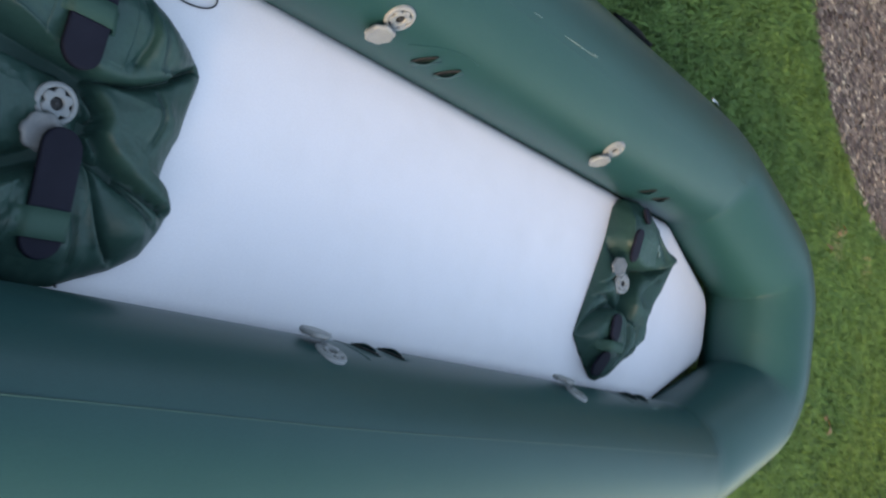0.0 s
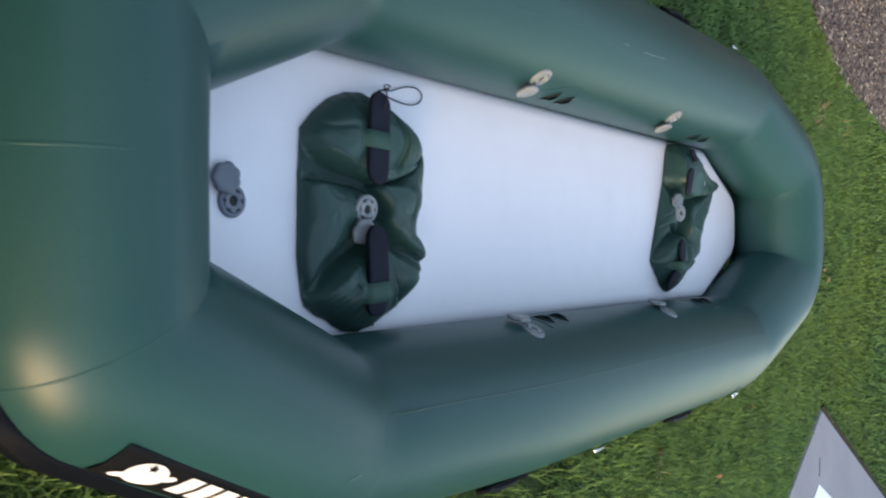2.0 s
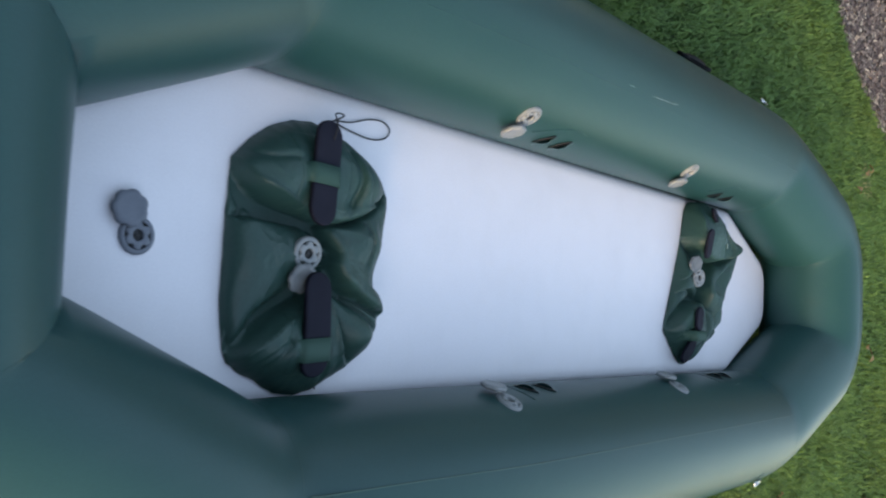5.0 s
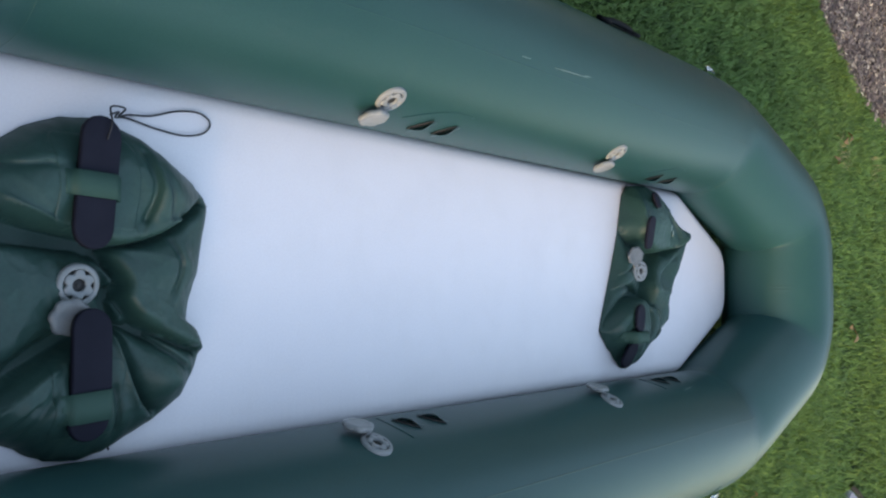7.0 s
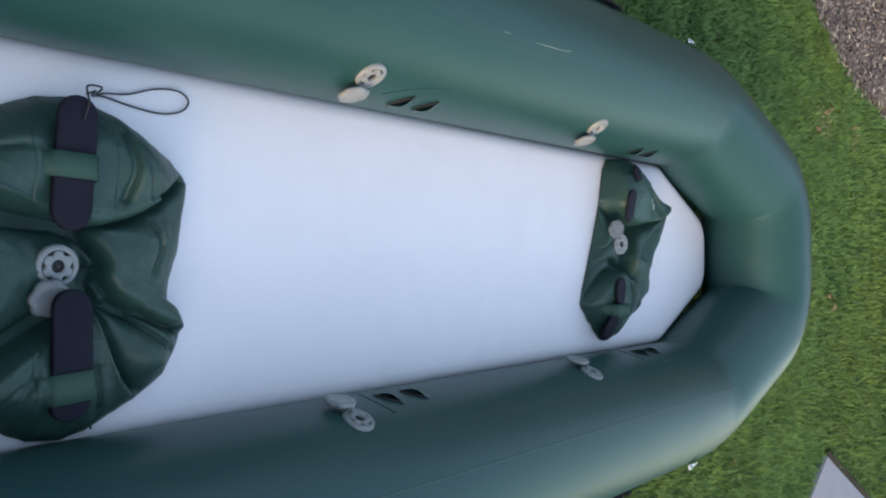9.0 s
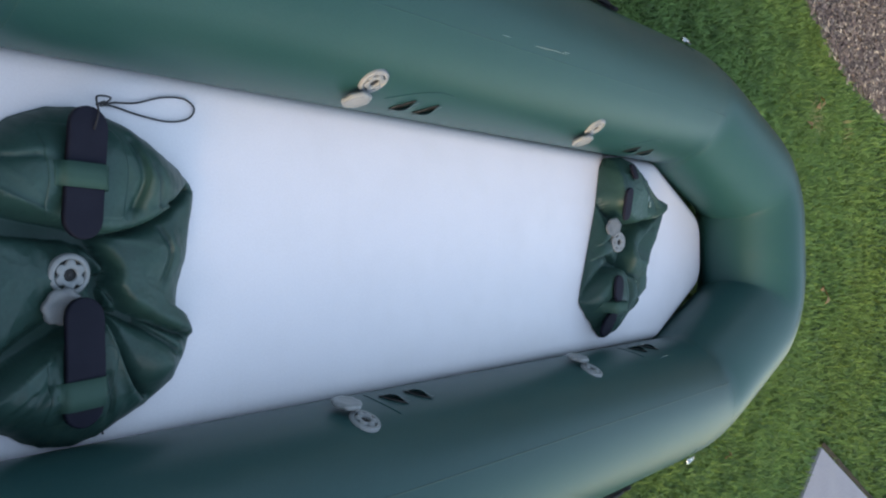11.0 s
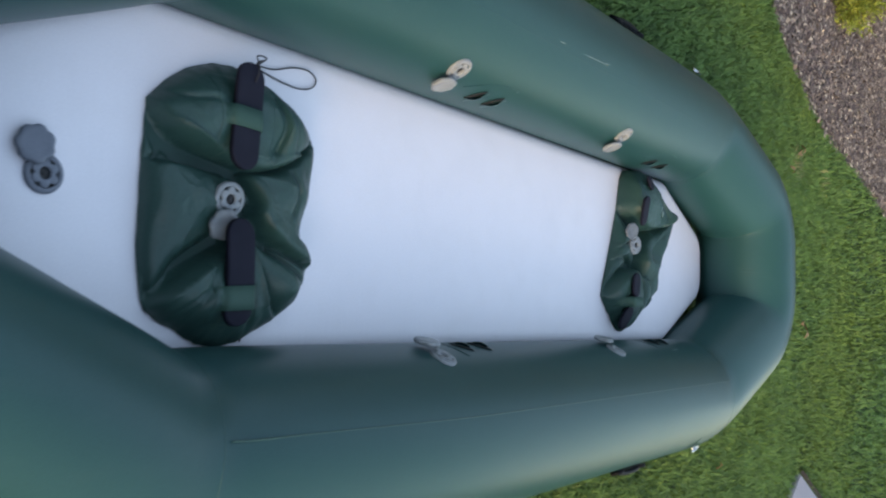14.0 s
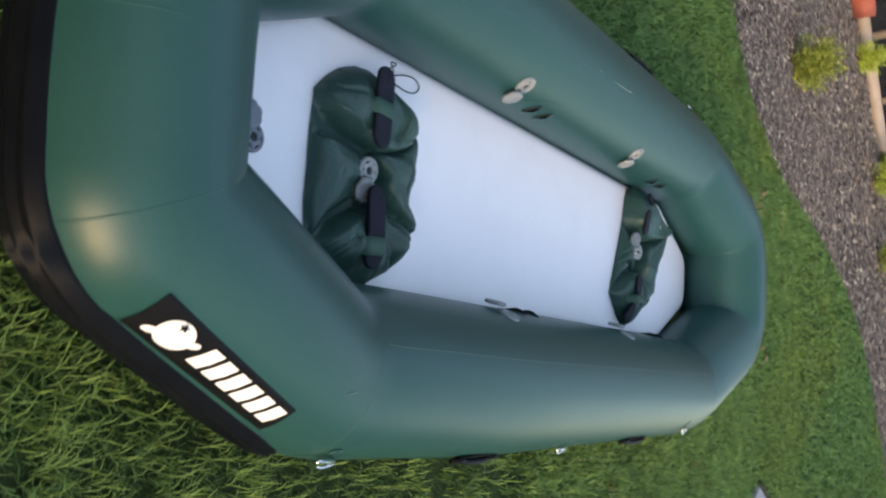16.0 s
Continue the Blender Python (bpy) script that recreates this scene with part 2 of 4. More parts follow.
def pipe(points, radius, n=8, closed=False):
    """A round cord along points."""
    bm = bmesh.new()
    pts = [Vector(p) for p in points]
    m = len(pts)
    rows = []
    for i, p in enumerate(pts):
        a, b = (pts[i - 1], pts[(i + 1) % m]) if closed else (pts[max(i - 1, 0)], pts[min(i + 1, m - 1)])
        t = (b - a).normalized()
        side = t.cross(Vector((0, 0, 1)))
        side = side.normalized() if side.length > 1e-4 else Vector((1, 0, 0))
        up = side.cross(t)
        rows.append([p + radius * (side * math.cos(q) + up * math.sin(q)) for q in spread(0, 2 * math.pi, n, endpoint=False)])
    vs = grid_faces(bm, rows, loop_u=True, loop_v=closed)
    if not closed:
        bm.faces.new(vs[0])
        bm.faces.new(reversed(vs[-1]))
    bmesh.ops.recalc_face_normals(bm, faces=bm.faces)
    return bm


def spline(points, n, closed=False):
    """Points on a smooth curve through the given ones."""
    P = [Vector(p) for p in points]
    m = len(P)
    get = (lambda i: P[i % m]) if closed else (lambda i: P[min(max(i, 0), m - 1)])
    out = []
    spans = m if closed else m - 1
    for k in range(spans):
        a, b, c, d = get(k - 1), get(k), get(k + 1), get(k + 2)
        for j in range(n):
            t = j / n
            out.append(0.5 * (2 * b + (c - a) * t + (2 * a - 5 * b + 4 * c - d) * t * t + (3 * b - a - 3 * c + d) * t ** 3))
    if not closed:
        out.append(P[-1])
    return out


def move(bm, m):
    bmesh.ops.transform(bm, matrix=m, verts=bm.verts)
    return bm


# ---------------------------------------------------------------- the boat's tube
TUBE_R = 0.2085
CORNERS = [Vector(c) for c in ((0.236, -0.258, 0.286), (0.798, -0.505, 0.2045), (3.27, -0.516, 0.212), (3.85, -0.255, 0.285), (3.85, 0.255, 0.285), (3.27, 0.516, 0.212), (0.798, 0.505, 0.2045), (0.236, 0.258, 0.286))]
BOW_TIP = Vector((0.221, 0.0, 0.286))  # the bow section bulges slightly towards this point
BEND = [0.10, 0.40, 0.38, 0.235, 0.235, 0.38, 0.40, 0.10]
DECK_Z = 0.15


def leg(i):
    a, b = CORNERS[i % 8], CORNERS[(i + 1) % 8]
    return a, (b - a).normalized(), (b - a).length


def heading(i, at_end):
    """The direction in which leg i begins or ends; only the bow section is bent."""
    if i % 8 != 7:
        return leg(i)[1]
    return (CORNERS[0] - BOW_TIP).normalized() if at_end else (BOW_TIP - CORNERS[7]).normalized()


def cut(i):
    """The length of leg that the bend at corner i takes up."""
    return BEND[i % 8] * math.tan(heading(i - 1, True).angle(heading(i, False)) / 2)


def centre(i, s):
    """The tube's centre and heading on leg i, s metres from its first corner, bends included."""
    a, d, L = leg(i)
    e = a + d * L
    k0, k1 = cut(i), cut(i + 1)
    first, last = heading(i, False), heading(i, True)
    if s < k0:
        t = 0.5 + 0.5 * max(s, 0) / k0
        p0, p1, p2 = a - heading(i - 1, True) * k0, a, a + first * k0
    elif s > L - k1:
        t = 0.5 * (min(s, L) - (L - k1)) / k1
        p0, p1, p2 = e - last * k1, e, e + heading(i + 1, False) * k1
    elif i % 8 == 7:
        t = (s - k0) / (L - k0 - k1)
        p0, p1, p2 = a + first * k0, BOW_TIP, e - last * k1
    else:
        return a + d * s, d
    return (1 - t) ** 2 * p0 + 2 * t * (1 - t) * p1 + t * t * p2, ((1 - t) * (p1 - p0) + t * (p2 - p1)).normalized()


def slim(i, s):
    """How far the tube has thinned towards the bow, 0 to 1."""
    L, i = leg(i)[2], i % 8
    if i == 7:
        return 1.0
    if i in (0, 6):
        return 1 - 0.45 * (s if i == 0 else L - s) / L
    if i in (1, 5):
        k = max(0.0, 1 - (s if i == 1 else L - s) / 0.8)
        return 0.55 * k * k * (3 - 2 * k)
    return 0.0


def on_tube(i, s, angle, off=0.0):
    """A point of the tube's skin: angle in degrees from outward over the top to inward, off metres proud."""
    c, d = centre(i, s)
    n = Vector((d.y, -d.x, 0)).normalized()
    u = n.cross(d).normalized()
    if u.z < 0:
        u = -u
    w = n * math.cos(radians(angle)) + u * math.sin(radians(angle))
    b = 0.0255 * slim(i, min(max(s, 0.0), leg(i)[2]))
    return c - n * b + w * (TUBE_R - b + off), w, d


def skin_pose(i, s, angle, off=0.0, spin=0.0):
    """A pose on the skin: z along the normal, x along the tube, turned by spin about the normal."""
    p, w, d = on_tube(i, s, angle, off)
    y = w.cross(d).normalized()
    x = y.cross(w).normalized()
    m = Matrix((x, y, w)).transposed().to_4x4()
    return Matrix.Translation(p) @ m @ pose(0, 0, 0, 0, 0, spin)


def tube_section(i):
    """One mitred section, with a soft crease where it meets its neighbours and slight swell between."""
    L = leg(i)[2]
    k0, k1 = cut(i), cut(i + 1)
    ss = sorted({*spread(0, k0, 9), *spread(k0, L - k1, 9 if L < 1 else 26), *spread(L - k1, L, 9), 0.006, 0.014, L - 0.006, L - 0.014})
    rows = []
    for s in ss:
        e = min(s, L - s)
        swell = -0.0035 * math.exp(-((e / 0.10) ** 2))
        rows.append([on_tube(i, s, a, swell)[0] for a in spread(0, 360, 84, endpoint=False)])
    bm = bmesh.new()
    grid_faces(bm, rows, loop_u=True)
    bmesh.ops.recalc_face_normals(bm, faces=bm.faces)
    return bm


def skin_strip(spans, angles, heights, step=0.03):
    """A strip laid on the skin: spans of (leg, from, to), across the given angles with these heights."""
    bm = bmesh.new()
    rows = []
    for i, s0, s1 in spans:
        for s in spread(s0, s1, max(2, int((s1 - s0) / step))):
            rows.append([on_tube(i, s, a, h)[0] for a, h in zip(angles, heights)])
    grid_faces(bm, rows)
    bmesh.ops.recalc_face_normals(bm, faces=bm.faces)
    return bm


boat = thing("inflatable_boat", 2.0, 0, 0, "forest green inflatable raft with white deck on the lawn", "boat")
to_boat = Matrix.Translation((-2.0, 0, 0))


def boat_part(name, bm, material, label="", parent=None):
    """Links a bmesh given in world coordinates under the boat, or under one of its parts."""
    return part(name, move(bm, to_boat), material, parent or boat, label)


for i, name in enumerate(("bow_quarter_tube", "side_tube", "stern_quarter_tube", "stern_tube", "stern_quarter_tube", "side_tube", "bow_quarter_tube", "bow_tube")):
    boat_part(name, tube_section(i), GREEN)

# welded seams: over each mitre, along the top of the sides, across the middle of both ends
for i in range(8):
    rows = []
    for a in spread(-20, 200, 60):
        j, base, way = (7, leg(7)[2] - 0.018, 1) if i == 0 else (7, 0.018, -1) if i == 7 else (i, 0.0, 1)
        rows.append([on_tube(j, base + way * s, a, h)[0] for s, h in ((0.0, -0.0047), (0.0004, -0.0031), (0.0022, -0.0031), (0.0026, -0.0050))])
    bm = bmesh.new()
    grid_faces(bm, rows)
    bmesh.ops.recalc_face_normals(bm, faces=bm.faces)
    boat_part("seam", bm, GREEN if i in (0, 7) else SEAM)
for i, mat in ((1, SEAM), (5, GREEN)):
    boat_part("seam", skin_strip([(i, 0.02, 2.45)], (106.1, 106.3, 106.9, 107.1), (-0.001, 0.0006, 0.0006, -0.001) if i == 1 else (-0.001, 0.0002, 0.0002, -0.001), 0.05), mat)
for i, s0, s1, a0, a1 in ((5, 1.142, 1.265, 100.4, 101.4), (5, 1.19, 1.29, 100.8, 101.9), (5, 1.388, 1.423, 101.7, 102.0), (5, 1.13, 1.16, 99.4, 99.7), (0, 0.530, 0.556, 66.0, 71.5), (1, 2.07, 2.13, 147.2, 148.6)):
    rows = []
    for k in spread(0, 1, 9):
        a, w = a0 + (a1 - a0) * k, 0.16 * math.sin(math.pi * (0.08 + 0.84 * k))
        rows.append([on_tube(i, s0 + (s1 - s0) * k, a + q * w, h)[0] for q, h in ((-1, -0.0006), (-0.8, 0.0008), (0.8, 0.0008), (1, -0.0006))])
    bm = bmesh.new()
    grid_faces(bm, rows)
    bmesh.ops.recalc_face_normals(bm, faces=bm.faces)
    boat_part("scuff", bm, SCUFF, "thin pale scuff")
for i, places, ends in ((3, (0.222, 0.236), (128, 172)), (7, (0.244,), (28, 80))):
    for s in places:
        rows = [[on_tube(i, s + ds, a, h * (1 - abs(2 * k - 1) ** 4))[0] for ds, h in ((0, -0.001), (0.0016, 0.00022), (0.0060, 0.00022), (0.0076, -0.001))] for k, a in ((k, ends[0] + (ends[1] - ends[0]) * k) for k in spread(0, 1, 40))]
        bm = bmesh.new()
        grid_faces(bm, rows)
        bmesh.ops.recalc_face_normals(bm, faces=bm.faces)
        boat_part("seam", bm, GREEN)

# the black rubbing strake round the bow: a ribbed rubber profile
ang, hts = [], []
for a, h in ((-30, -0.002), (-29, 0.006), (-24, 0.007), (-22, 0.015), (-17, 0.016), (-15, 0.007), (-10, 0.007), (-8, 0.015), (-3, 0.016), (-1, 0.007), (3.5, 0.007), (5.5, 0.015), (8.5, 0.015), (10.0, 0.006), (14.2, 0.005), (15.2, -0.002)):
    ang.append(a), hts.append(h)
LQ = leg(0)[2]
rows = []
for i, s0, s1 in ((6, 0.02, LQ), (7, 0.0, leg(7)[2]), (0, 0.0, LQ - 0.02)):
    for q in spread(s0, s1, int((s1 - s0) / 0.015)):
        far = 0.0 if i == 7 else (LQ - q if i == 6 else q)
        drop = 2.8 * min(1.0, far / 0.05) + 4.0 * far
        end = min(1.0, (q - s0 if i == 6 else s1 - q if i == 0 else 1.0) / 0.09)
        k = 0.35 + 0.65 * math.sqrt(max(0.0, 1 - (1 - end) ** 2))
        rows.append([on_tube(i, q, (a + 6) * k - 6 - drop, h * (0.3 + 0.7 * k) if h > 0 else h)[0] for a, h in zip(ang, hts)])
bm = bmesh.new()
grid_faces(bm, rows)
bmesh.ops.recalc_face_normals(bm, faces=bm.faces)
boat_part("rubbing_strake", bm, STRAKE, "black ribbed rubber rubbing strake")

# name panel on the quarter: a black panel with plain white shapes
def on_panel(u, v, off=0.0):
    """A place on the panel: u along it, v across it from its upper edge."""
    top_edge, low_edge = 44.2 - 3.0 * u, 14.8 + 0.8 * u
    return on_tube(0, 0.058 + 0.404 * u + v * (0.006 + 0.010 * u), top_edge + (low_edge - top_edge) * v, off)[0]


bm = bmesh.new()
grid_faces(bm, [[on_panel(u, v, h) for v, h in ((-0.01, -0.001), (0.0, 0.0015), *((q, 0.0015) for q in spread(0.1, 0.9, 9)), (1.0, 0.0015), (1.01, -0.001))] for u in spread(0, 1, 30)])
bmesh.ops.recalc_face_normals(bm, faces=bm.faces)
panel = boat_part("name_panel", bm, RUBBER, "black printed panel with white shapes")


def printed(outline):
    """A flat white shape on the panel."""
    bm = bmesh.new()
    mu, mv = sum(u for u, v in outline) / len(outline), sum(v for u, v in outline) / len(outline)
    rings = [[bm.verts.new(on_panel(mu + (u - mu) * k, mv + (v - mv) * k, 0.0042)) for u, v in outline] for k in (1.0, 0.5)]
    c = bm.verts.new(on_panel(mu, mv, 0.0042))
    n = len(outline)
    for k in range(n):
        bm.faces.new((rings[0][k], rings[0][(k + 1) % n], rings[1][(k + 1) % n], rings[1][k]))
        bm.faces.new((rings[1][k], rings[1][(k + 1) % n], c))
    bmesh.ops.recalc_face_normals(bm, faces=bm.faces)
    return bm


def ellipse(u, v, ru, rv, n=28):
    return [(u + ru * math.cos(q), v + rv * math.sin(q)) for q in spread(0, 2 * math.pi, n, endpoint=False)]


def tilted(u, v, ru, rv, slope, n=24):
    """An ellipse whose long axis leans by slope."""
    return [(u + ru * math.cos(q), v + rv * math.sin(q) + slope * ru * math.cos(q)) for q in spread(0, 2 * math.pi, n, endpoint=False)]


boat_part("printed_shape", printed(ellipse(0.182, 0.48, 0.092, 0.35)), WHITE, "white printed disc", panel)
boat_part("printed_shape", printed(tilted(0.092, 0.68, 0.036, 0.10, -1.6)), WHITE, "white printed disc", panel)
boat_part("printed_shape", printed(tilted(0.282, 0.40, 0.030, 0.09, -1.6)), WHITE, "white printed disc", panel)
star = [(0.168 + (0.030 if k % 2 else 0.012) * math.cos(math.pi * k / 5), 0.24 + (0.11 if k % 2 else 0.045) * math.sin(math.pi * k / 5)) for k in range(10)]
star = printed(star)
bmesh.ops.translate(star, verts=star.verts, vec=(-0.0012, -0.0022, 0.0024))
boat_part("printed_shape", star, RUBBER, "small dark printed star", panel)
for k in range(6):
    u = 0.338 + 0.1055 * k
    boat_part("printed_bar", printed([(u - 0.006, 0.72), (u + 0.008, 0.45), (u + 0.026, 0.16), (u + 0.060, 0.16), (u + 0.102, 0.16), (u + 0.088, 0.45), (u + 0.070, 0.72), (u + 0.032, 0.72)]), WHITE, "white printed bar", panel)


# ---------------------------------------------------------------- the deck
def rounded_ring(lines, radius, inset, n=8):
    """A convex outline from lines (point, inward normal), all moved in by inset, with corners rounded by radius - inset."""
    out = []
    m = len(lines)
    r = radius - inset
    for k in range(m):
        (p, u), (q, v) = lines[k - 1], lines[k]
        # the centre of the corner's arc lies radius inside both lines
        c = Matrix((u, v)).inverted() @ Vector((u.dot(p) + radius, v.dot(q) + radius))
        a0, a1 = math.atan2(-u.y, -u.x), math.atan2(-v.y, -v.x)
        while a1 < a0:
            a1 += 2 * math.pi
        out += [Vector((c.x + r * math.cos(t), c.y + r * math.sin(t), 0)) for t in spread(a0, a1, n)]
    return out


def deck():
    """The drop-stitch deck: an octagon with rounded corners and edges."""
    ring = [Vector(c) for c in ((0.21, -0.25), (0.78, -0.52), (3.27, -0.52), (3.85, -0.255), (3.85, 0.255), (3.27, 0.52), (0.78, 0.52), (0.21, 0.25))]
    lines = []
    for i, inward in enumerate((0.185, 0.194, 0.185, 0.162, 0.185, 0.194, 0.185, 0.162)):
        d = (ring[(i + 1) % 8] - ring[i]).normalized()
        n = Vector((-d.y, d.x))
        lines.append((ring[i] + n * inward, n))
    rows = []
    for inset, z in ((0.0, 0.02), (0.0, 0.100), (0.003, 0.118), (0.009, 0.132), (0.018, 0.142), (0.030, 0.148), (0.045, DECK_Z), (0.055, DECK_Z)):
        rows.append([p + Vector((0, 0, z)) for p in rounded_ring(lines, 0.12, inset)])
    bm = bmesh.new()
    vs = grid_faces(bm, rows, loop_u=True)
    bm.faces.new(vs[-1])
    bm.faces.new(reversed(vs[0]))
    bmesh.ops.recalc_face_normals(bm, faces=bm.faces)
    return bm


boat_part("air_deck", deck(), DECK, "white drop-stitch air deck")


# ---------------------------------------------------------------- valves
def valve(m, parent, ring_mat, cap_mat, cap_at, cap_tilt, inv, label):
    """An inflation valve with its cap hanging beside it: flange with notched collar, dark disc for the shade in its
    bore, tether and domed cap.
    """
    flange = part("valve", move(lathe([(0.0325, -0.004), (0.0325, 0.003), (0.031, 0.0055), (0.027, 0.0065), (0.0245, 0.0065), (0.0235, 0.004), (0.0235, -0.004)], 40, False), inv @ m), ring_mat, parent, label)
    # The hole's shade is a near-black disc; the plunger takes the same colour.
    part("bore_shade", move(lathe([(0.0238, -0.003), (0.0238, 0.0025), (0.001, 0.0025)], 32), inv @ m), DARK, flange)
    collar = lathe([(0.0236, 0.0), (0.0236, 0.0066), (0.0226, 0.0076), (0.0112, 0.0076), (0.0100, 0.0066), (0.0100, -0.002)], 48, False)
    for vert in collar.verts:
        if vert.co.xy.length > 0.015:
            vert.co.xy *= 1 - 0.27 * (0.5 + 0.5 * math.cos(6 * math.atan2(vert.co.y, vert.co.x))) ** 2.5
    part("collar", move(collar, inv @ m), ring_mat, flange)
    part("plunger", move(lathe([(0.004, 0.0), (0.004, 0.004), (0.0032, 0.005), (0.001, 0.0052)], 16), inv @ m), DARK, flange)
    cx, cy = cap_at
    cm = m @ Matrix.Translation((cx, cy, 0.012)) @ pose(0, 0, 0, *cap_tilt)
    dome = lathe([(0.006, -0.004), (0.024, -0.004), (0.029, -0.005), (0.0315, -0.001), (0.0312, 0.003), (0.029, 0.0055), (0.022, 0.0065), (0.019, 0.0058), (0.006, 0.0062)], 48)
    for vert in dome.verts:
        if vert.co.xy.length > 0.025:
            vert.co.xy *= 1 - 0.10 * (0.5 + 0.5 * math.cos(7 * math.atan2(vert.co.y, vert.co.x))) ** 2
    cap = part("valve_cap", move(dome, inv @ cm), cap_mat, flange)
    d = Vector((cx, cy, 0))
    side = Vector((-d.y, d.x, 0)).normalized() * 0.005
    bm = bmesh.new()
    rows = []
    for k in spread(0, 1, 8):
        p = d.normalized() * (0.026 + (d.length - 0.05) * k) + Vector((0, 0, 0.006 + 0.009 * k))
        rows.append([p - side, p - side + Vector((0, 0, 0.002)), p + side + Vector((0, 0, 0.002)), p + side])
    vs = grid_faces(bm, rows, loop_u=True)
    bmesh.ops.recalc_face_normals(bm, faces=bm.faces)
    part("tether", move(bm, inv @ m), ring_mat, cap)
    return flange


# on the side tubes: leg, metres along it, way of the cap
for i, s, a in ((5, 1.735, 148.0), (5, 0.835, 146.0), (1, 0.712, 150.5), (1, 1.630, 151.0)):
    way = 1 if i == 5 else -1
    valve(skin_pose(i, s, a, -0.001), boat, VALVE, VALVE, (0.013 * way, 0.047), (-16, 0, 0), to_boat, "light grey plastic inflation valve, cap hanging open")
valve(Matrix.Translation((0.648, -0.027, DECK_Z + 0.001)), boat, VALVE_D, VALVE_D, (-0.022, 0.042), (0, -6, 0), to_boat, "slate grey deck valve, cap open")


# ---------------------------------------------------------------- lashing tabs beside the valves
def lashing_tab(i, s, angle, spin):
    """A small welded pocket: a strap lip standing off the skin over a lens-shaped dark patch for the shade in its gap.
    """
    m = skin_pose(i, s, angle, 0.0, spin)
    rows = []
    for k in spread(-1, 1, 21):
        x = 0.034 * k
        h = 0.011 * math.cos(k * math.pi / 2) ** 1.3
        w = 0.008 * math.cos(k * math.pi / 2)
        rows.append([(x, w * 0.4, h), (x, w * 0.4 + 0.0015, h), (x, w * 0.8 + 0.010, h * 0.55 + 0.001), (x, 0.026, -0.001), (x, 0.022, -0.002)])
    bm = bmesh.new()
    grid_faces(bm, rows)
    bmesh.ops.recalc_face_normals(bm, faces=bm.faces)
    tab = boat_part("lashing_tab", move(bm, m), GREEN, "green welded lashing pocket, shade of its gap as a dark patch")
    # Shade under the lip, laid on the skin as a near-black lens.
    lens = [(0.030 * math.cos(a), 0.0065 * math.sin(a) * abs(math.sin(a)) ** 0.3) for a in spread(0, 2 * math.pi, 28, False)]
    boat_part("mouth_shade", move(rounded_slab(lens, 0.002, 0.0006), m @ Matrix.Translation((0, -0.001, 0.0022))), DARK, "", tab)


for s, spin in ((1.590, 58), (1.512, 58), (0.490, 50), (0.395, 50)):
    lashing_tab(5, s, 163, spin)
for s, spin in ((0.847, -58), (0.927, -58), (2.02, -50), (2.10, -50)):
    lashing_tab(1, s, 164, spin)


def pocket_bead(i, ends):
    """A faint welded edge curving round a pair of pockets: (metres along, degrees round)."""
    pts = spline([(s, a / 100, 0) for s, a in ends], 6)
    boat_part("weld_bead", pipe([on_tube(i, p.x, p.y * 100, 0.0002)[0] for p in pts], 0.0013, 6), GREEN)


for i, ends in ((1, ((0.817, 180), (0.805, 165), (0.817, 150))), (1, ((1.972, 178), (1.962, 165), (1.977, 152))), (5, ((0.565, 160), (0.506, 152), (0.440, 145), (0.385, 146))), (5, ((1.660, 160), (1.600, 151), (1.530, 146), (1.475, 147)))):
    pocket_bead(i, ends)


# ---------------------------------------------------------------- rings and grab handles outside
def d_ring(i, s, angle):
    m = skin_pose(i, s, angle, 0.0)
    patch = boat_part("ring_patch", move(lathe([(0.017, -0.0015), (0.0165, 0.0006), (0.001, 0.0010)], 36), m), GREEN, "round welded ring patch")
    bar = [(0.026 * math.cos(a), 0.022 * math.sin(a) + 0.012 if math.sin(a) > 0 else 0.012, 0.0) for a in spread(0, math.pi, 14)]
    ring = move(pipe(bar, 0.0042, 8, True), m @ Matrix.Translation((0, -0.012, 0.006)) @ pose(0, 0, 0, 10, 0, 180))
    boat_part("d_ring", ring, STEEL, "bright steel D-ring", patch)
    boat_part("ring_strap", move(rounded_slab(capsule(0.034, 0.016, 6), 0.004, 0.0015), m @ Matrix.Translation((0, -0.018, 0.010))), GREEN, "", patch)


for i, s, a in ((1, 0.03, 27), (1, 1.14, 29), (1, 2.25, 44), (5, 0.20, 42)):
    d_ring(i, s, a)


def grab_handle(i, s, angle):
    m = skin_pose(i, s, angle, 0.0)
    base = boat_part("grab_handle", move(rounded_slab(capsule(0.21, 0.05, 12), 0.003, 0.0012), m @ Matrix.Translation((0, 0, 0.004))), RUBBER, "black rubber grab handle")
    pts = [(0.085 * k, 0, 0.004 + 0.010 * (1 - abs(k) ** 3)) for k in spread(-1, 1, 15)]
    boat_part("grip", move(pipe(pts, 0.009, 10), m), RUBBER, "", base)
    for x in (-0.085, 0.085):
        boat_part("end_block", move(rounded_slab([(x + q[0], q[1]) for q in capsule(0.05, 0.04, 8)], 0.012, 0.004), m @ Matrix.Translation((0, 0, 0.014))), RUBBER, "", base)


for i, s, a in ((1, 0.644, 15), (1, 1.794, 20), (5, 0.804, 31)):
    grab_handle(i, s, a)


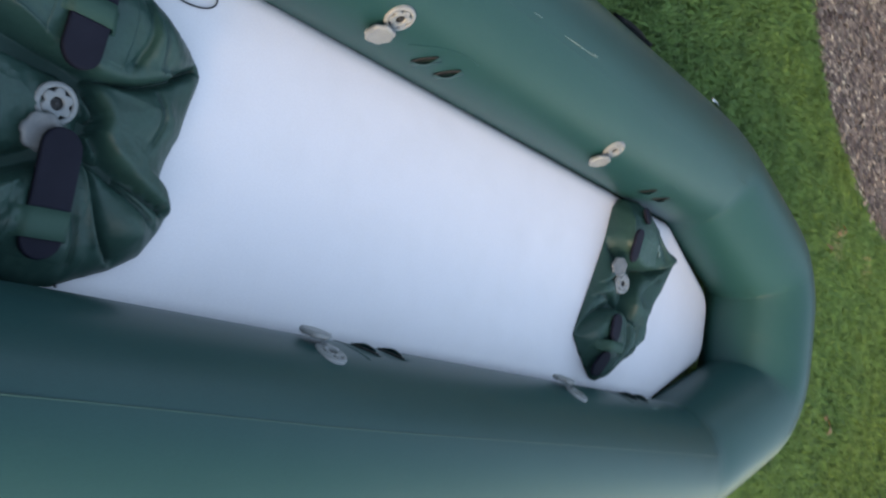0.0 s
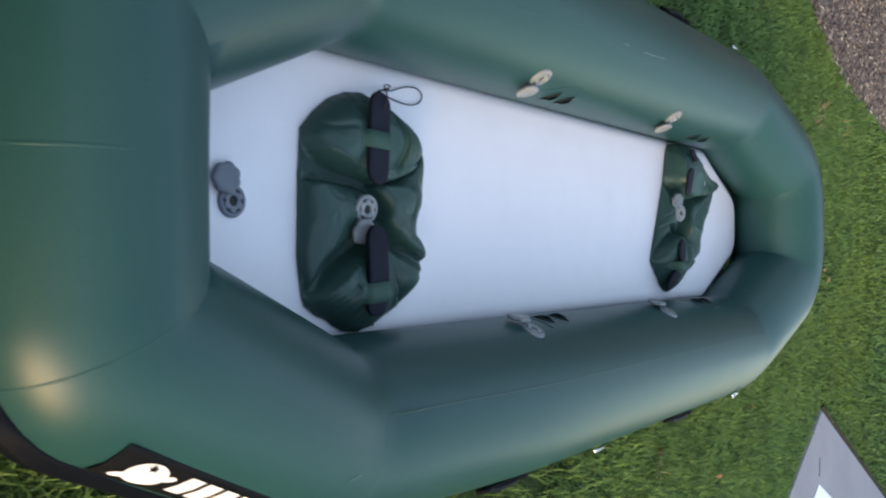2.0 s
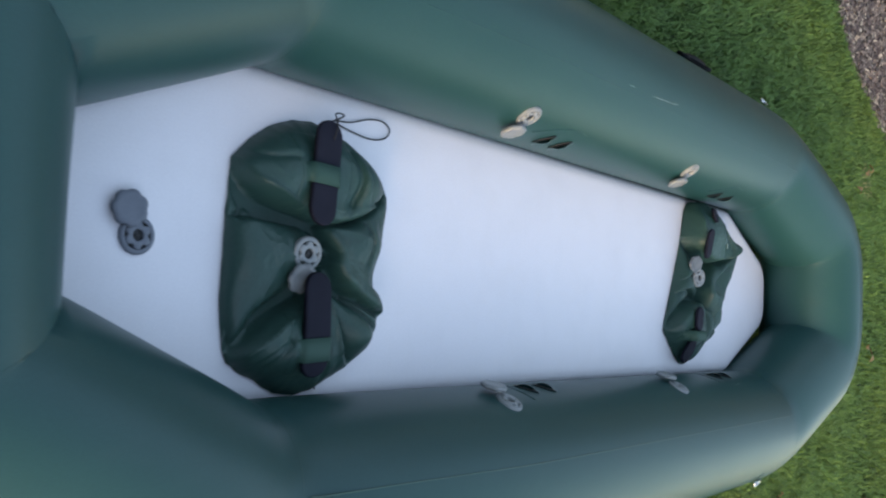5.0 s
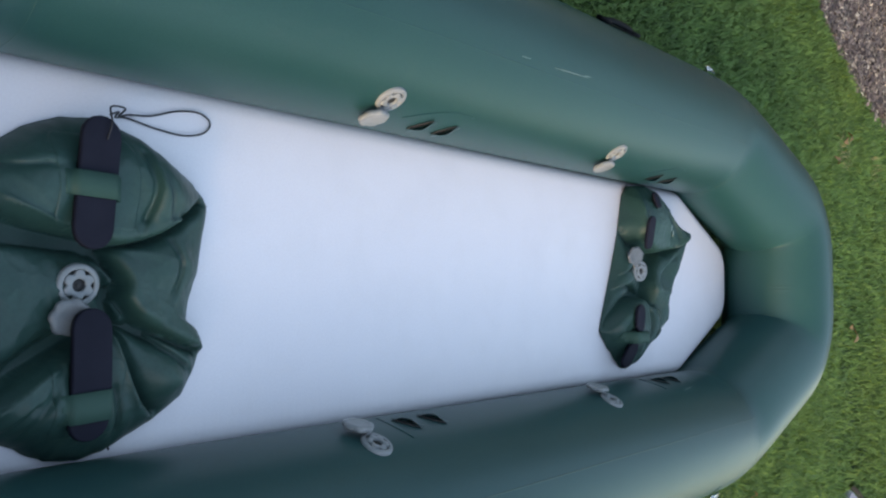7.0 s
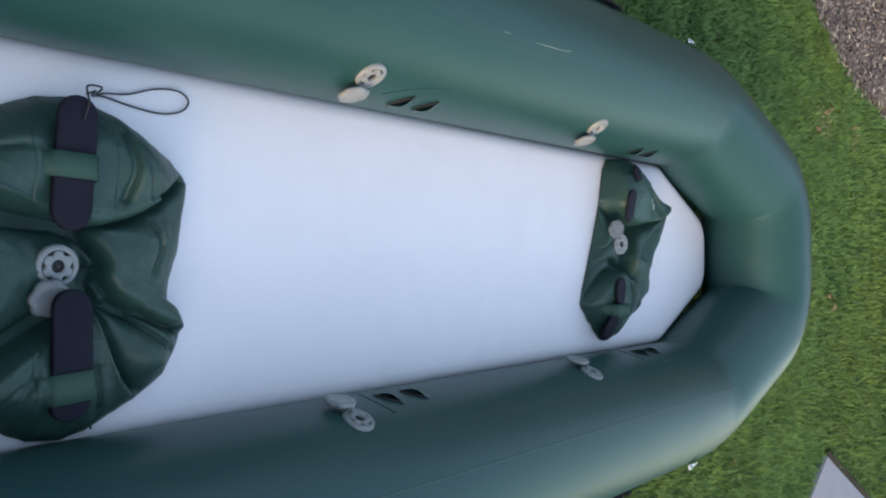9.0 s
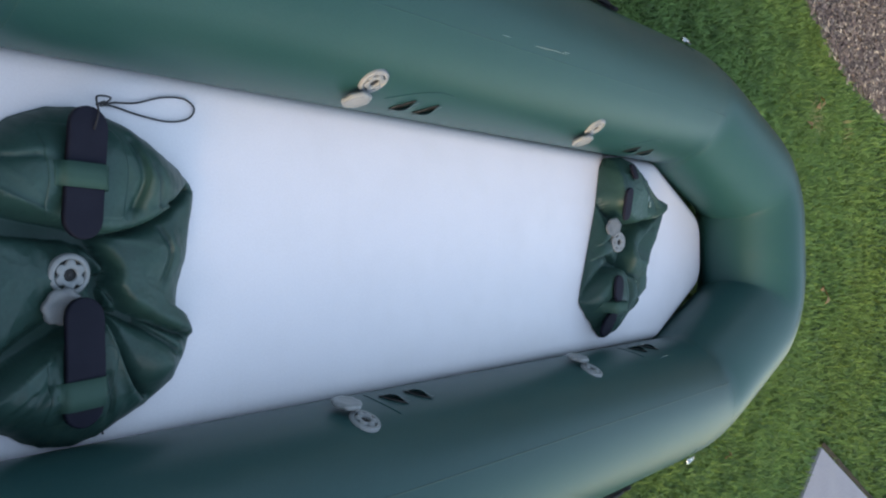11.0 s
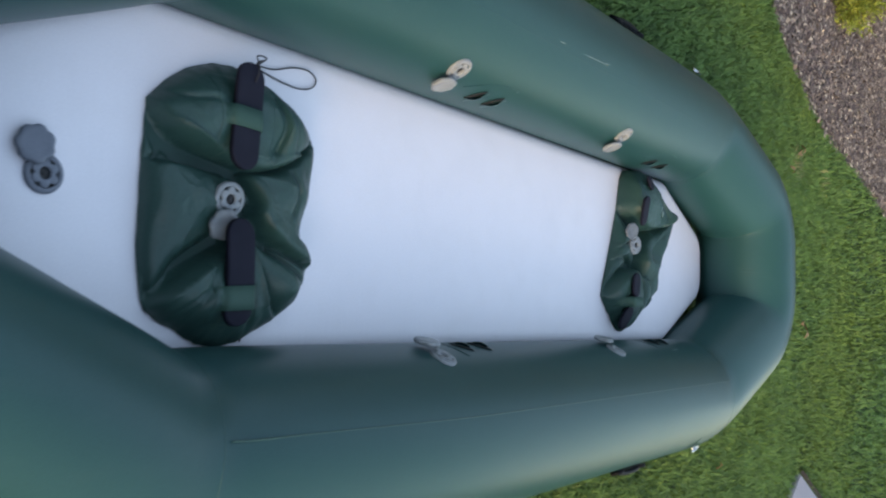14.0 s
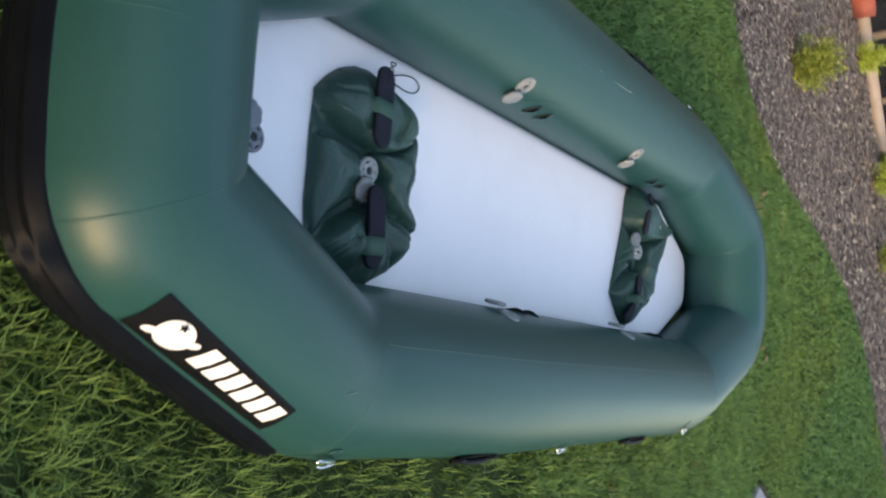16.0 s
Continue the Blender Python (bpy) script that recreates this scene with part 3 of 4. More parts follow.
# ---------------------------------------------------------------- seats
def polar_bag(cx, cy, rim, height, creases, lobes, seed, floor_z, raised=((0, 0.0), (360, 0.0))):
    """A slack inflatable seat: returns its height function and a closed bmesh. rim: (degrees, radius) round the centre;
    creases: (points, width, depth, step, reach), where step lifts the side on the left of the line; raised: (degrees, height) of its edge."""
    rim = sorted(rim)
    A = [a for a, r in rim]
    Rr = [r for a, r in rim]
    ext_a = [A[-1] - 360, *A, A[0] + 360]
    ext_r = [Rr[-1], *Rr, Rr[0]]

    lines = []
    for pts, w, deep, step, reach in creases:
        q = np.array([(p.x, p.y) for p in spline([(x, y, 0) for x, y in pts], 4)])
        ab = q[1:] - q[:-1]
        lines.append((q[:-1], ab, (ab ** 2).sum(1), np.hypot(ab[:, 0], ab[:, 1]), w * 0.6, deep * 1.5, step * 1.7, reach))

    def heights(x, y):
        dx, dy = x - cx, y - cy
        deg = np.degrees(np.arctan2(dy, dx)) % 360
        s = np.minimum(1.0, np.hypot(dx, dy) / np.interp(deg, ext_a, ext_r))
        p = 3.6 + 5.0 * np.abs(np.cos(np.radians(deg)))
        swell = np.array([noise.noise(Vector((u * 5, v * 5, seed + 4))) for u, v in zip(x, y)])
        edge = np.interp(deg, [a for a, z in raised], [z for a, z in raised])
        h = height * (1 - s ** p) ** 0.62 * (1 + 0.25 * swell) + edge * s ** 2.2
        lie = 1 - s ** 14
        for bx, by, br, bh in lobes:
            h += lie * bh * np.exp(-((x - bx) ** 2 + (y - by) ** 2) / br ** 2)
        for a, ab, l2, ln, w, deep, step, reach in lines:
            best, side = np.full(len(x), 9.0), np.zeros(len(x))
            for k in range(len(a)):
                tx, ty = x - a[k, 0], y - a[k, 1]
                t = np.clip((tx * ab[k, 0] + ty * ab[k, 1]) / l2[k], 0, 1)
                d = np.hypot(tx - ab[k, 0] * t, ty - ab[k, 1] * t)
                nearer = d < best
                side = np.where(nearer, (ab[k, 0] * ty - ab[k, 1] * tx) / ln[k], side)
                best = np.where(nearer, d, best)
            h += lie * (-deep * np.exp(-best / w) + step * np.tanh(side / (0.5 * w)) * np.exp(-best / reach))
        rough = []
        for u, v in zip(x, y):
            q = Vector((u * 9, v * 9, seed))
            bend = Vector((noise.noise(q * 0.8), noise.noise(q * 0.8 + Vector((7, 0, 0))), 0))
            rough.append(0.006 * noise.noise(q) - 0.0045 * abs(noise.noise(q * 1.5 + bend)) - 0.0022 * abs(noise.noise(q * 3.2 + bend * 2)) - 0.0020 * abs(noise.noise(q * 7.0)))
        h += lie * np.array(rough)
        return floor_z + np.maximum(h, 0.004 * (1 - s) + 0.001)

    def top(x, y):
        return float(heights(np.array([x]), np.array([y]))[0])

    N = 360
    rings = [*spread(0.02, 0.86, 84), *spread(0.87, 0.998, 16)]
    rows = []
    degs = np.arange(N) * 360 / N
    rim_r = np.interp(degs, ext_a, ext_r)
    ux, uy = np.cos(np.radians(degs)), np.sin(np.radians(degs))
    for s in rings:
        x, y = cx + rim_r * s * ux, cy + rim_r * s * uy
        rows.append([(float(a), float(b), float(c)) for a, b, c in zip(x, y, heights(x, y))])
    edge = np.interp(degs, [a for a, z in raised], [z for a, z in raised])
    rows.append([(float(a), float(b), float(floor_z + 0.003 + c * 0.94)) for a, b, c in zip(cx + rim_r * ux, cy + rim_r * uy, edge)])
    for k, z in ((1.0, 0.0035), (0.985, 0.001)):
        rows.append([(float(a), float(b), floor_z + z) for a, b in zip(cx + k * rim_r * ux, cy + k * rim_r * uy)])
    bm = bmesh.new()
    vs = grid_faces(bm, rows, loop_u=True)
    bm.faces.new(reversed(vs[0]))
    bm.faces.new(vs[-1])
    bmesh.ops.recalc_face_normals(bm, faces=bm.faces)
    top.many = heights
    return top, bm


def around(cx, cy, pts):
    return [(math.degrees(math.atan2(y - cy, x - cx)) % 360, math.hypot(x - cx, y - cy)) for x, y in pts]


def smooth_rim(cx, cy, pts):
    out = []
    for (x0, y0), (x1, y1) in zip(pts, pts[1:] + pts[:1]):
        for k in range(5):
            t = k / 5
            x, y = x0 + (x1 - x0) * t, y0 + (y1 - y0) * t
            w = 0.0035 * noise.noise(Vector((x * 26, y * 26, 2.0))) + 0.0015 * noise.noise(Vector((x * 90, y * 90, 5.0)))
            out.append((x + w, y + w))
    return around(cx, cy, out)


def lay_pad(seat, top, a, b, width, thick, inv, label, droop=0.0, follow=1.0):
    """A foam grip laid over the bag from a to b."""
    a, b = Vector((*a, 0)), Vector((*b, 0))
    d = b - a
    turn = math.degrees(math.atan2(d.y, d.x))
    mid = (a + b) / 2
    m = Matrix.Translation(mid) @ pose(0, 0, 0, 0, 0, turn)

    # the foam is stiff: it follows a gentle arc over the bag
    ks = spread(-0.03, 1.03, 15)
    side = Vector((-d.y, d.x, 0)).normalized() * width * 0.46
    hs = [max(top(*(a + d * k + side * v).to_2d()) for v in (-1, -0.5, 0, 0.5, 1)) for k in ks]
    fitp = np.polyfit(ks, hs, 1) * np.array((follow, 1.0))
    fitp[1] += np.mean(hs) - np.polyval(fitp, 0.5)
    lift0 = max(h - np.polyval(fitp, k) for k, h in zip(ks, hs)) * (1.0 if follow == 1.0 else 0.55) + 0.002

    def lift(x, y):
        k = 0.5 + x / d.length
        return float(np.polyval(fitp, k)) + lift0 + thick - droop * max(0.0, (k - 0.5) / 0.5) ** 2

    bm = rounded_slab(capsule(d.length, width, 10), thick, 0.003, lift)
    part("foam_grip", move(bm, inv @ m), PAD, seat, label)
    return lambda k: float(np.polyval(fitp, k)) + lift0 + thick - droop * max(0.0, (k - 0.5) / 0.5) ** 2


def lay_patch(seat, top, x0, x1, y0, y1, r, inv):
    """A rounded patch welded on the bag, which follows its folds."""
    bm = bmesh.new()
    rows = []
    for v in spread(0, 1, 40):
        y = y0 + (y1 - y0) * v
        e = min(y - y0, y1 - y)
        cut_in = r - math.sqrt(max(0.0, r * r - (r - e) ** 2)) if e < r else 0.0
        us = np.array([0, 0.004, *spread(0.03, 0.97, 34), 0.996, 1])
        hs = np.array([-0.001, 0.0012, *([0.0016] * 34), 0.0012, -0.001]) if 0 < v < 1 else np.full(38, -0.002)
        xs = x0 + cut_in + (x1 - x0 - 2 * cut_in) * us
        zs = top.many(xs, np.full(38, y)) + hs
        row = [(float(x), y, float(z)) for x, z in zip(xs, zs)]
        rows.append(row)
    grid_faces(bm, rows)
    bmesh.ops.recalc_face_normals(bm, faces=bm.faces)
    part("grip_patch", move(bm, inv), SEAT, seat)


def lay_band(seat, top, x0, x1, y, width, over, inv, tilt=0.0):
    """A webbing band that crosses over a grip whose top lies at height over."""
    bm = bmesh.new()
    rows = []
    for k in spread(0, 1, 25):
        x = x0 + (x1 - x0) * k
        e = max(0.0, 1 - (abs(k - 0.5) / 0.42) ** 9)
        rows_k = []
        for v in (-width / 2, 0, width / 2):
            yy = y + v + tilt * (k - 0.5)
            g = top(x, yy) + 0.003
            rows_k.append((x, yy, g + e * max(0.0, over + 0.004 - g)))
        low = [(px, py, pz - 0.003) for px, py, pz in rows_k]
        rows.append(rows_k + low[::-1])
    vs = grid_faces(bm, rows, loop_u=True)
    bm.faces.new(vs[0])
    bm.faces.new(reversed(vs[-1]))
    bmesh.ops.recalc_face_normals(bm, faces=bm.faces)
    part("webbing_band", move(bm, inv), WEB, seat)


def front_seat():
    cx, cy = 0.995, -0.035
    rim = smooth_rim(cx, cy, [(0.824, 0.132), (0.860, 0.170), (0.905, 0.204), (0.961, 0.226), (1.011, 0.232), (1.064, 0.221), (1.132, 0.192), (1.180, 0.160), (1.218, 0.128), (1.230, 0.112), (1.218, 0.050), (1.208, -0.011), (1.193, -0.052), (1.187, -0.094), (1.208, -0.113), (1.219, -0.140), (1.206, -0.174), (1.181, -0.220), (1.133, -0.253), (1.087, -0.273), (1.043, -0.294), (1.001, -0.302), (0.952, -0.294), (0.904, -0.273), (0.838, -0.238), (0.826, -0.197), (0.816, -0.117), (0.818, -0.030), (0.820, 0.053)])
    creases = [
        # the long folds from the corners to the middle, each a lit ridge over a dark valley
        ([(0.812, 0.126), (0.835, 0.088), (0.862, 0.066), (0.901, 0.052), (0.959, 0.040), (1.000, 0.032)], 0.016, 0.034, 0.016, 0.045),
        ([(0.832, 0.070), (0.866, 0.044), (0.915, 0.034), (0.965, 0.030)], 0.030, 0.020, 0.0, 0.03),
        ([(0.812, 0.130), (0.840, 0.100), (0.866, 0.085), (0.901, 0.071), (0.950, 0.054)], 0.008, -0.009, 0.0, 0.02),
        ([(0.818, 0.024), (0.883, 0.025), (0.959, 0.022), (1.017, 0.026)], 0.009, 0.012, -0.008, 0.030),
        ([(1.010, 0.027), (1.060, 0.032), (1.104, 0.045), (1.150, 0.071), (1.180, 0.097), (1.205, 0.112)], 0.010, 0.030, 0.008, 0.035),
        ([(1.150, 0.080), (1.180, 0.088), (1.205, 0.110)], 0.007, 0.010, -0.006, 0.02),
        ([(1.019, 0.019), (1.044, -0.012), (1.049, -0.035), (1.038, -0.058), (1.044, -0.077)], 0.009, 0.034, 0.014, 0.030),
        ([(1.040, -0.040), (1.060, -0.070), (1.080, -0.090), (1.115, -0.108), (1.162, -0.129), (1.190, -0.138)], 0.009, 0.026, 0.012, 0.035),
        ([(1.000, -0.082), (1.050, -0.092), (1.100, -0.107)], 0.013, 0.030, 0.004, 0.030),
        ([(0.825, -0.225), (0.857, -0.196), (0.888, -0.165), (0.929, -0.140), (0.985, -0.110)], 0.022, 0.034, -0.014, 0.045),
        ([(0.890, -0.155), (0.930, -0.125), (0.975, -0.095)], 0.030, 0.018, 0.0, 0.03),
        ([(0.834, -0.240), (0.866, -0.208), (0.898, -0.180), (0.936, -0.156)], 0.008, -0.009, 0.0, 0.02),
        ([(1.036, -0.098), (1.049, -0.128), (1.065, -0.171), (1.087, -0.210), (1.116, -0.237)], 0.010, 0.026, -0.012, 0.030),
        ([(1.026, -0.110), (1.038, -0.140), (1.053, -0.180), (1.075, -0.220)], 0.008, -0.008, 0.0, 0.02),
        ([(1.098, -0.107), (1.127, -0.132), (1.163, -0.161)], 0.009, 0.012, 0.006, 0.025),
        ([(0.803, -0.110), (0.822, -0.159), (0.842, -0.214)], 0.010, 0.012, 0.008, 0.020),
        ([(1.087, 0.181), (1.090, 0.120), (1.081, 0.072)], 0.012, 0.009, 0.004, 0.020), ([(1.104, 0.140), (1.121, 0.079)], 0.010, 0.008, -0.003, 0.018),
        ([(1.135, 0.040), (1.150, 0.000), (1.140, -0.040)], 0.010, 0.007, 0.003, 0.020),
        ([(0.836, 0.100), (0.852, 0.050), (0.838, 0.020)], 0.009, 0.010, 0.004, 0.018),
        ([(0.840, 0.150), (0.875, 0.140), (0.915, 0.145)], 0.010, 0.006, 0.003, 0.020), ([(0.862, -0.255), (0.905, -0.205)], 0.008, 0.007, 0.003, 0.018),
        ([(1.035, -0.190), (1.050, -0.255)], 0.009, 0.008, 0.003, 0.018), ([(0.930, -0.190), (0.900, -0.250)], 0.010, 0.007, 0.003, 0.018),
    ]
    seat = thing("boat_cushion", cx, cy, DECK_Z, "slack dark green inflatable seat with black foam grips", "seat", "seats in the boat")
    inv = Matrix.Translation((-cx, -cy, -DECK_Z))
    top, bm = polar_bag(cx, cy, rim, 0.056, creases, [(0.915, 0.125, 0.06, 0.034), (1.11, 0.125, 0.055, 0.036), (0.925, -0.215, 0.05, 0.034), (1.135, -0.18, 0.045, 0.034), (1.13, 0.0, 0.045, 0.022), (0.955, -0.030, 0.050, 0.012), (0.865, -0.05, 0.05, 0.010), (1.02, -0.24, 0.04, 0.014), (1.01, 0.15, 0.06, 0.010)], 3.1, DECK_Z + 0.001)
    part("bag", move(bm, inv), SEAT, seat, "creased dark green coated bag")
    lay_patch(seat, top, 0.924, 1.062, 0.050, 0.200, 0.022, inv)
    lay_patch(seat, top, 0.926, 1.044, -0.262, -0.140, 0.022, inv)
    g1 = lay_pad(seat, top, (0.992, 0.222), (0.972, 0.020), 0.063, 0.010, inv, "black foam grip")
    g2 = lay_pad(seat, top, (0.983, -0.066), (0.976, -0.262), 0.062, 0.010, inv, "black foam grip", 0.016)
    lay_band(seat, top, 0.934, 1.030, 0.116, 0.038, g1(0.5), inv, -0.004)
    lay_band(seat, top, 0.934, 1.026, -0.210, 0.044, g2(0.74), inv, 0.006)
    vz = top(0.969, -0.032)
    valve(Matrix.Translation((0.969, -0.032, vz + 0.003)) @ pose(0, 0, 0, 8, -4, 0), seat, VALVE, VALVE_S, (-0.013, -0.046), (14, 0, 0), inv, "grey plastic seat valve, cap open")
    zc = DECK_Z + 0.004
    z1 = g1(0.0) + 0.003
    cord = spline([(0.994, 0.186, z1 + 0.002), (1.000, 0.212, z1 + 0.004), (1.004, 0.238, z1 - 0.008), (1.030, 0.240, z1 - 0.012), (1.050, 0.238, zc + 0.02), (1.075, 0.246, zc + 0.006), (1.12, 0.252, zc), (1.17, 0.268, zc), (1.215, 0.272, zc), (1.238, 0.258, zc), (1.225, 0.238, zc), (1.185, 0.228, zc), (1.13, 0.232, zc), (1.075, 0.241, zc + 0.002), (1.045, 0.236, zc + 0.018), (1.016, 0.232, z1 - 0.006), (0.998, 0.224, z1)], 6)
    part("cord_loop", move(pipe(cord, 0.0016, 7), inv), CORD, seat, "thin black cord loop")
    tail = spline([(1.040, -0.278, zc + 0.012), (1.052, -0.286, zc + 0.004), (1.056, -0.292, zc)], 5)
    part("cord_tail", move(pipe(tail, 0.0018, 6), inv), CORD, seat)
    return seat


front_seat()


def rear_seat():
    cx, cy = 2.82, 0.0
    rim = smooth_rim(cx, cy, [(2.792, 0.268), (2.815, 0.296), (2.870, 0.304), (2.915, 0.290), (2.945, 0.262), (2.968, 0.228), (3.000, 0.192), (3.044, 0.164), (3.103, 0.158), (3.082, 0.130), (3.048, 0.082), (3.018, 0.037), (2.986, -0.010), (2.962, -0.056), (2.984, -0.104), (2.990, -0.132), (2.958, -0.166), (2.922, -0.199), (2.882, -0.232), (2.850, -0.266), (2.810, -0.282), (2.772, -0.274), (2.735, -0.243), (2.678, -0.195), (2.645, -0.158), (2.662, -0.107), (2.692, -0.037), (2.728, 0.051), (2.762, 0.141), (2.780, 0.214)])
    raised = ((0, 0.080), (30, 0.088), (60, 0.070), (80, 0.040), (105, 0.0), (270, 0.0), (300, 0.030), (325, 0.055), (345, 0.080), (360, 0.080))
    creases = [
        # the edge of the upper bulge, the lower bulge and the flat panel between them
        ([(2.752, 0.225), (2.765, 0.175), (2.795, 0.125), (2.850, 0.096), (2.918, 0.084), (2.985, 0.104), (3.045, 0.140)], 0.014, 0.034, 0.026, 0.050),
        ([(2.655, -0.150), (2.690, -0.104), (2.740, -0.068), (2.800, -0.055), (2.857, -0.056), (2.905, -0.085), (2.920, -0.134)], 0.014, 0.030, -0.018, 0.045),
        ([(2.945, 0.075), (2.900, 0.020), (2.885, -0.020), (2.895, -0.066)], 0.010, 0.022, 0.020, 0.050),
        ([(2.682, -0.037), (2.740, -0.018), (2.800, -0.025), (2.860, -0.047)], 0.014, 0.012, 0.006, 0.035),
        ([(2.700, 0.000), (2.745, 0.030), (2.790, 0.045)], 0.012, 0.009, 0.005, 0.030),
        ([(2.770, 0.235), (2.752, 0.190), (2.742, 0.140)], 0.008, 0.016, 0.008, 0.020),
        ([(2.800, 0.250), (2.790, 0.200), (2.800, 0.150)], 0.014, -0.010, 0.0, 0.03),
        ([(2.905, 0.240), (2.935, 0.190), (2.940, 0.140)], 0.010, 0.008, -0.004, 0.025), ([(2.945, 0.215), (2.975, 0.180), (2.985, 0.140)], 0.008, 0.008, 0.004, 0.020),
        ([(2.880, -0.100), (2.872, -0.150), (2.850, -0.200)], 0.010, 0.012, 0.005, 0.025), ([(2.930, -0.120), (2.915, -0.170)], 0.008, 0.012, 0.006, 0.020),
        ([(2.700, -0.180), (2.730, -0.150)], 0.010, 0.007, 0.003, 0.025), ([(2.760, -0.255), (2.770, -0.220)], 0.008, 0.007, 0.003, 0.018), ([(2.930, 0.000), (2.960, 0.040), (3.010, 0.080)], 0.012, 0.005, 0.003, 0.03),
    ]
    seat = thing("boat_cushion", cx, cy, DECK_Z, "slack dark green inflatable seat pushed against the tubes", "seat", "seats in the boat")
    inv = Matrix.Translation((-cx, -cy, -DECK_Z))
    top, bm = polar_bag(cx, cy, rim, 0.060, creases, [(2.86, 0.19, 0.075, 0.034), (2.79, -0.16, 0.075, 0.030), (2.73, 0.03, 0.06, 0.012), (2.95, 0.01, 0.05, -0.012)], 8.4, DECK_Z + 0.001, raised)
    part("bag", move(bm, inv), SEAT, seat, "creased dark green coated bag")
    lay_pad(seat, top, (2.790, 0.196), (2.800, 0.094), 0.046, 0.010, inv, "black foam grip", 0.0, 0.35)
    lay_pad(seat, top, (2.846, 0.276), (2.856, 0.226), 0.030, 0.010, inv, "black foam grip", 0.0, 0.35)
    g2 = lay_pad(seat, top, (2.742, -0.076), (2.728, -0.158), 0.050, 0.010, inv, "black foam grip", 0.0, 0.35)
    lay_pad(seat, top, (2.752, -0.192), (2.724, -0.268), 0.052, 0.010, inv, "black foam grip", 0.0, 0.35)
    lay_band(seat, top, 2.690, 2.800, -0.176, 0.034, g2(1.0), inv)
    vz = top(2.811, 0.027)
    valve(Matrix.Translation((2.811, 0.027, vz + 0.016)) @ pose(0, 0, 0, 4, -12, 0), seat, VALVE, VALVE_S, (-0.040, 0.046), (8, -6, 0), inv, "grey plastic seat valve, cap open")
    for x, y, turn in ((2.948, 0.168, 75), (2.955, 0.150, 70)):
        bm = rounded_slab(capsule(0.020, 0.006, 6), 0.003, 0.001)
        part("stitch_tab", move(bm, inv @ Matrix.Translation((x, y, top(x, y) + 0.003)) @ pose(0, 0, 0, 0, 0, turn)), SCUFF, seat, "short pale stitched tab")
    return seat


rear_seat()


# ---------------------------------------------------------------- ground
def sheet(name, verts, faces, material, label, category, kind="structure", smooth=False):
    me = bpy.data.meshes.new(name)
    me.from_pydata(verts, [], faces)
    me.materials.append(material)
    if smooth:
        me.polygons.foreach_set("use_smooth", [True] * len(me.polygons))
    return tagged(new(name, me), label, category, "", kind)


sheet("ground", [(-300, -300, 0), (300, -300, 0), (300, 300, 0), (-300, 300, 0)], [(0, 1, 2, 3)], GROUND, "mown lawn ground", "ground")

# the curved edge between lawn and bed, as x and y; the bed lies beyond it
EDGE = [(4.50, 3.2), (4.92, 2.15), (5.32, 1.69), (5.80, 1.43), (6.35, 1.24), (7.1, 1.12), (8.1, 1.02), (9.0, 0.90), (10.4, 0.60), (11.6, 0.20), (13.0, -0.60), (15.0, -2.2), (18.0, -5.5)]
edge_curve = [(p.x, p.y) for p in spline([(x, y, 0) for x, y in EDGE], 8)]
edge_x = np.array([p[0] for p in edge_curve])
edge_y = np.array([p[1] for p in edge_curve])


def in_bed(x, y):
    """How far a place lies past the lawn's edge, along y."""
    return y - np.interp(x, edge_x, edge_y, left=9.0)


bed_v, bed_f = [], []
for k, (x, y) in enumerate(edge_curve):
    wob = 0.03 * noise.noise(Vector((x * 4, y * 4, 0)))
    for j, q in enumerate((0.0, 0.05, 0.2, 1.0)):
        far = y + wob + q * (16 - y)
        bed_v.append((x, far, (0.004, 0.022, 0.03, 0.03)[j]))
    if k:
        o = 4 * k
        for j in range(3):
            bed_f.append((o - 4 + j, o + j, o + j + 1, o - 3 + j))
sheet("mulch_bed", bed_v, bed_f, MULCH, "grey-brown bark mulch garden bed", "garden bed")


def scatter_mesh(name, verts, faces, material, label, category, kind="stuff"):
    me = bpy.data.meshes.new(name)
    me.vertices.add(len(verts))
    me.vertices.foreach_set("co", np.asarray(verts, np.float32).ravel())
    n = faces.shape[1]
    me.loops.add(faces.size)
    me.loops.foreach_set("vertex_index", faces.astype(np.int32).ravel())
    me.polygons.add(len(faces))
    me.polygons.foreach_set("loop_start", np.arange(0, faces.size, n, dtype=np.int32))
    me.update(calc_edges=True)
    me.validate()
    me.materials.append(material)
    return tagged(new(name, me), label, category, "", kind)


rng = np.random.default_rng(7)


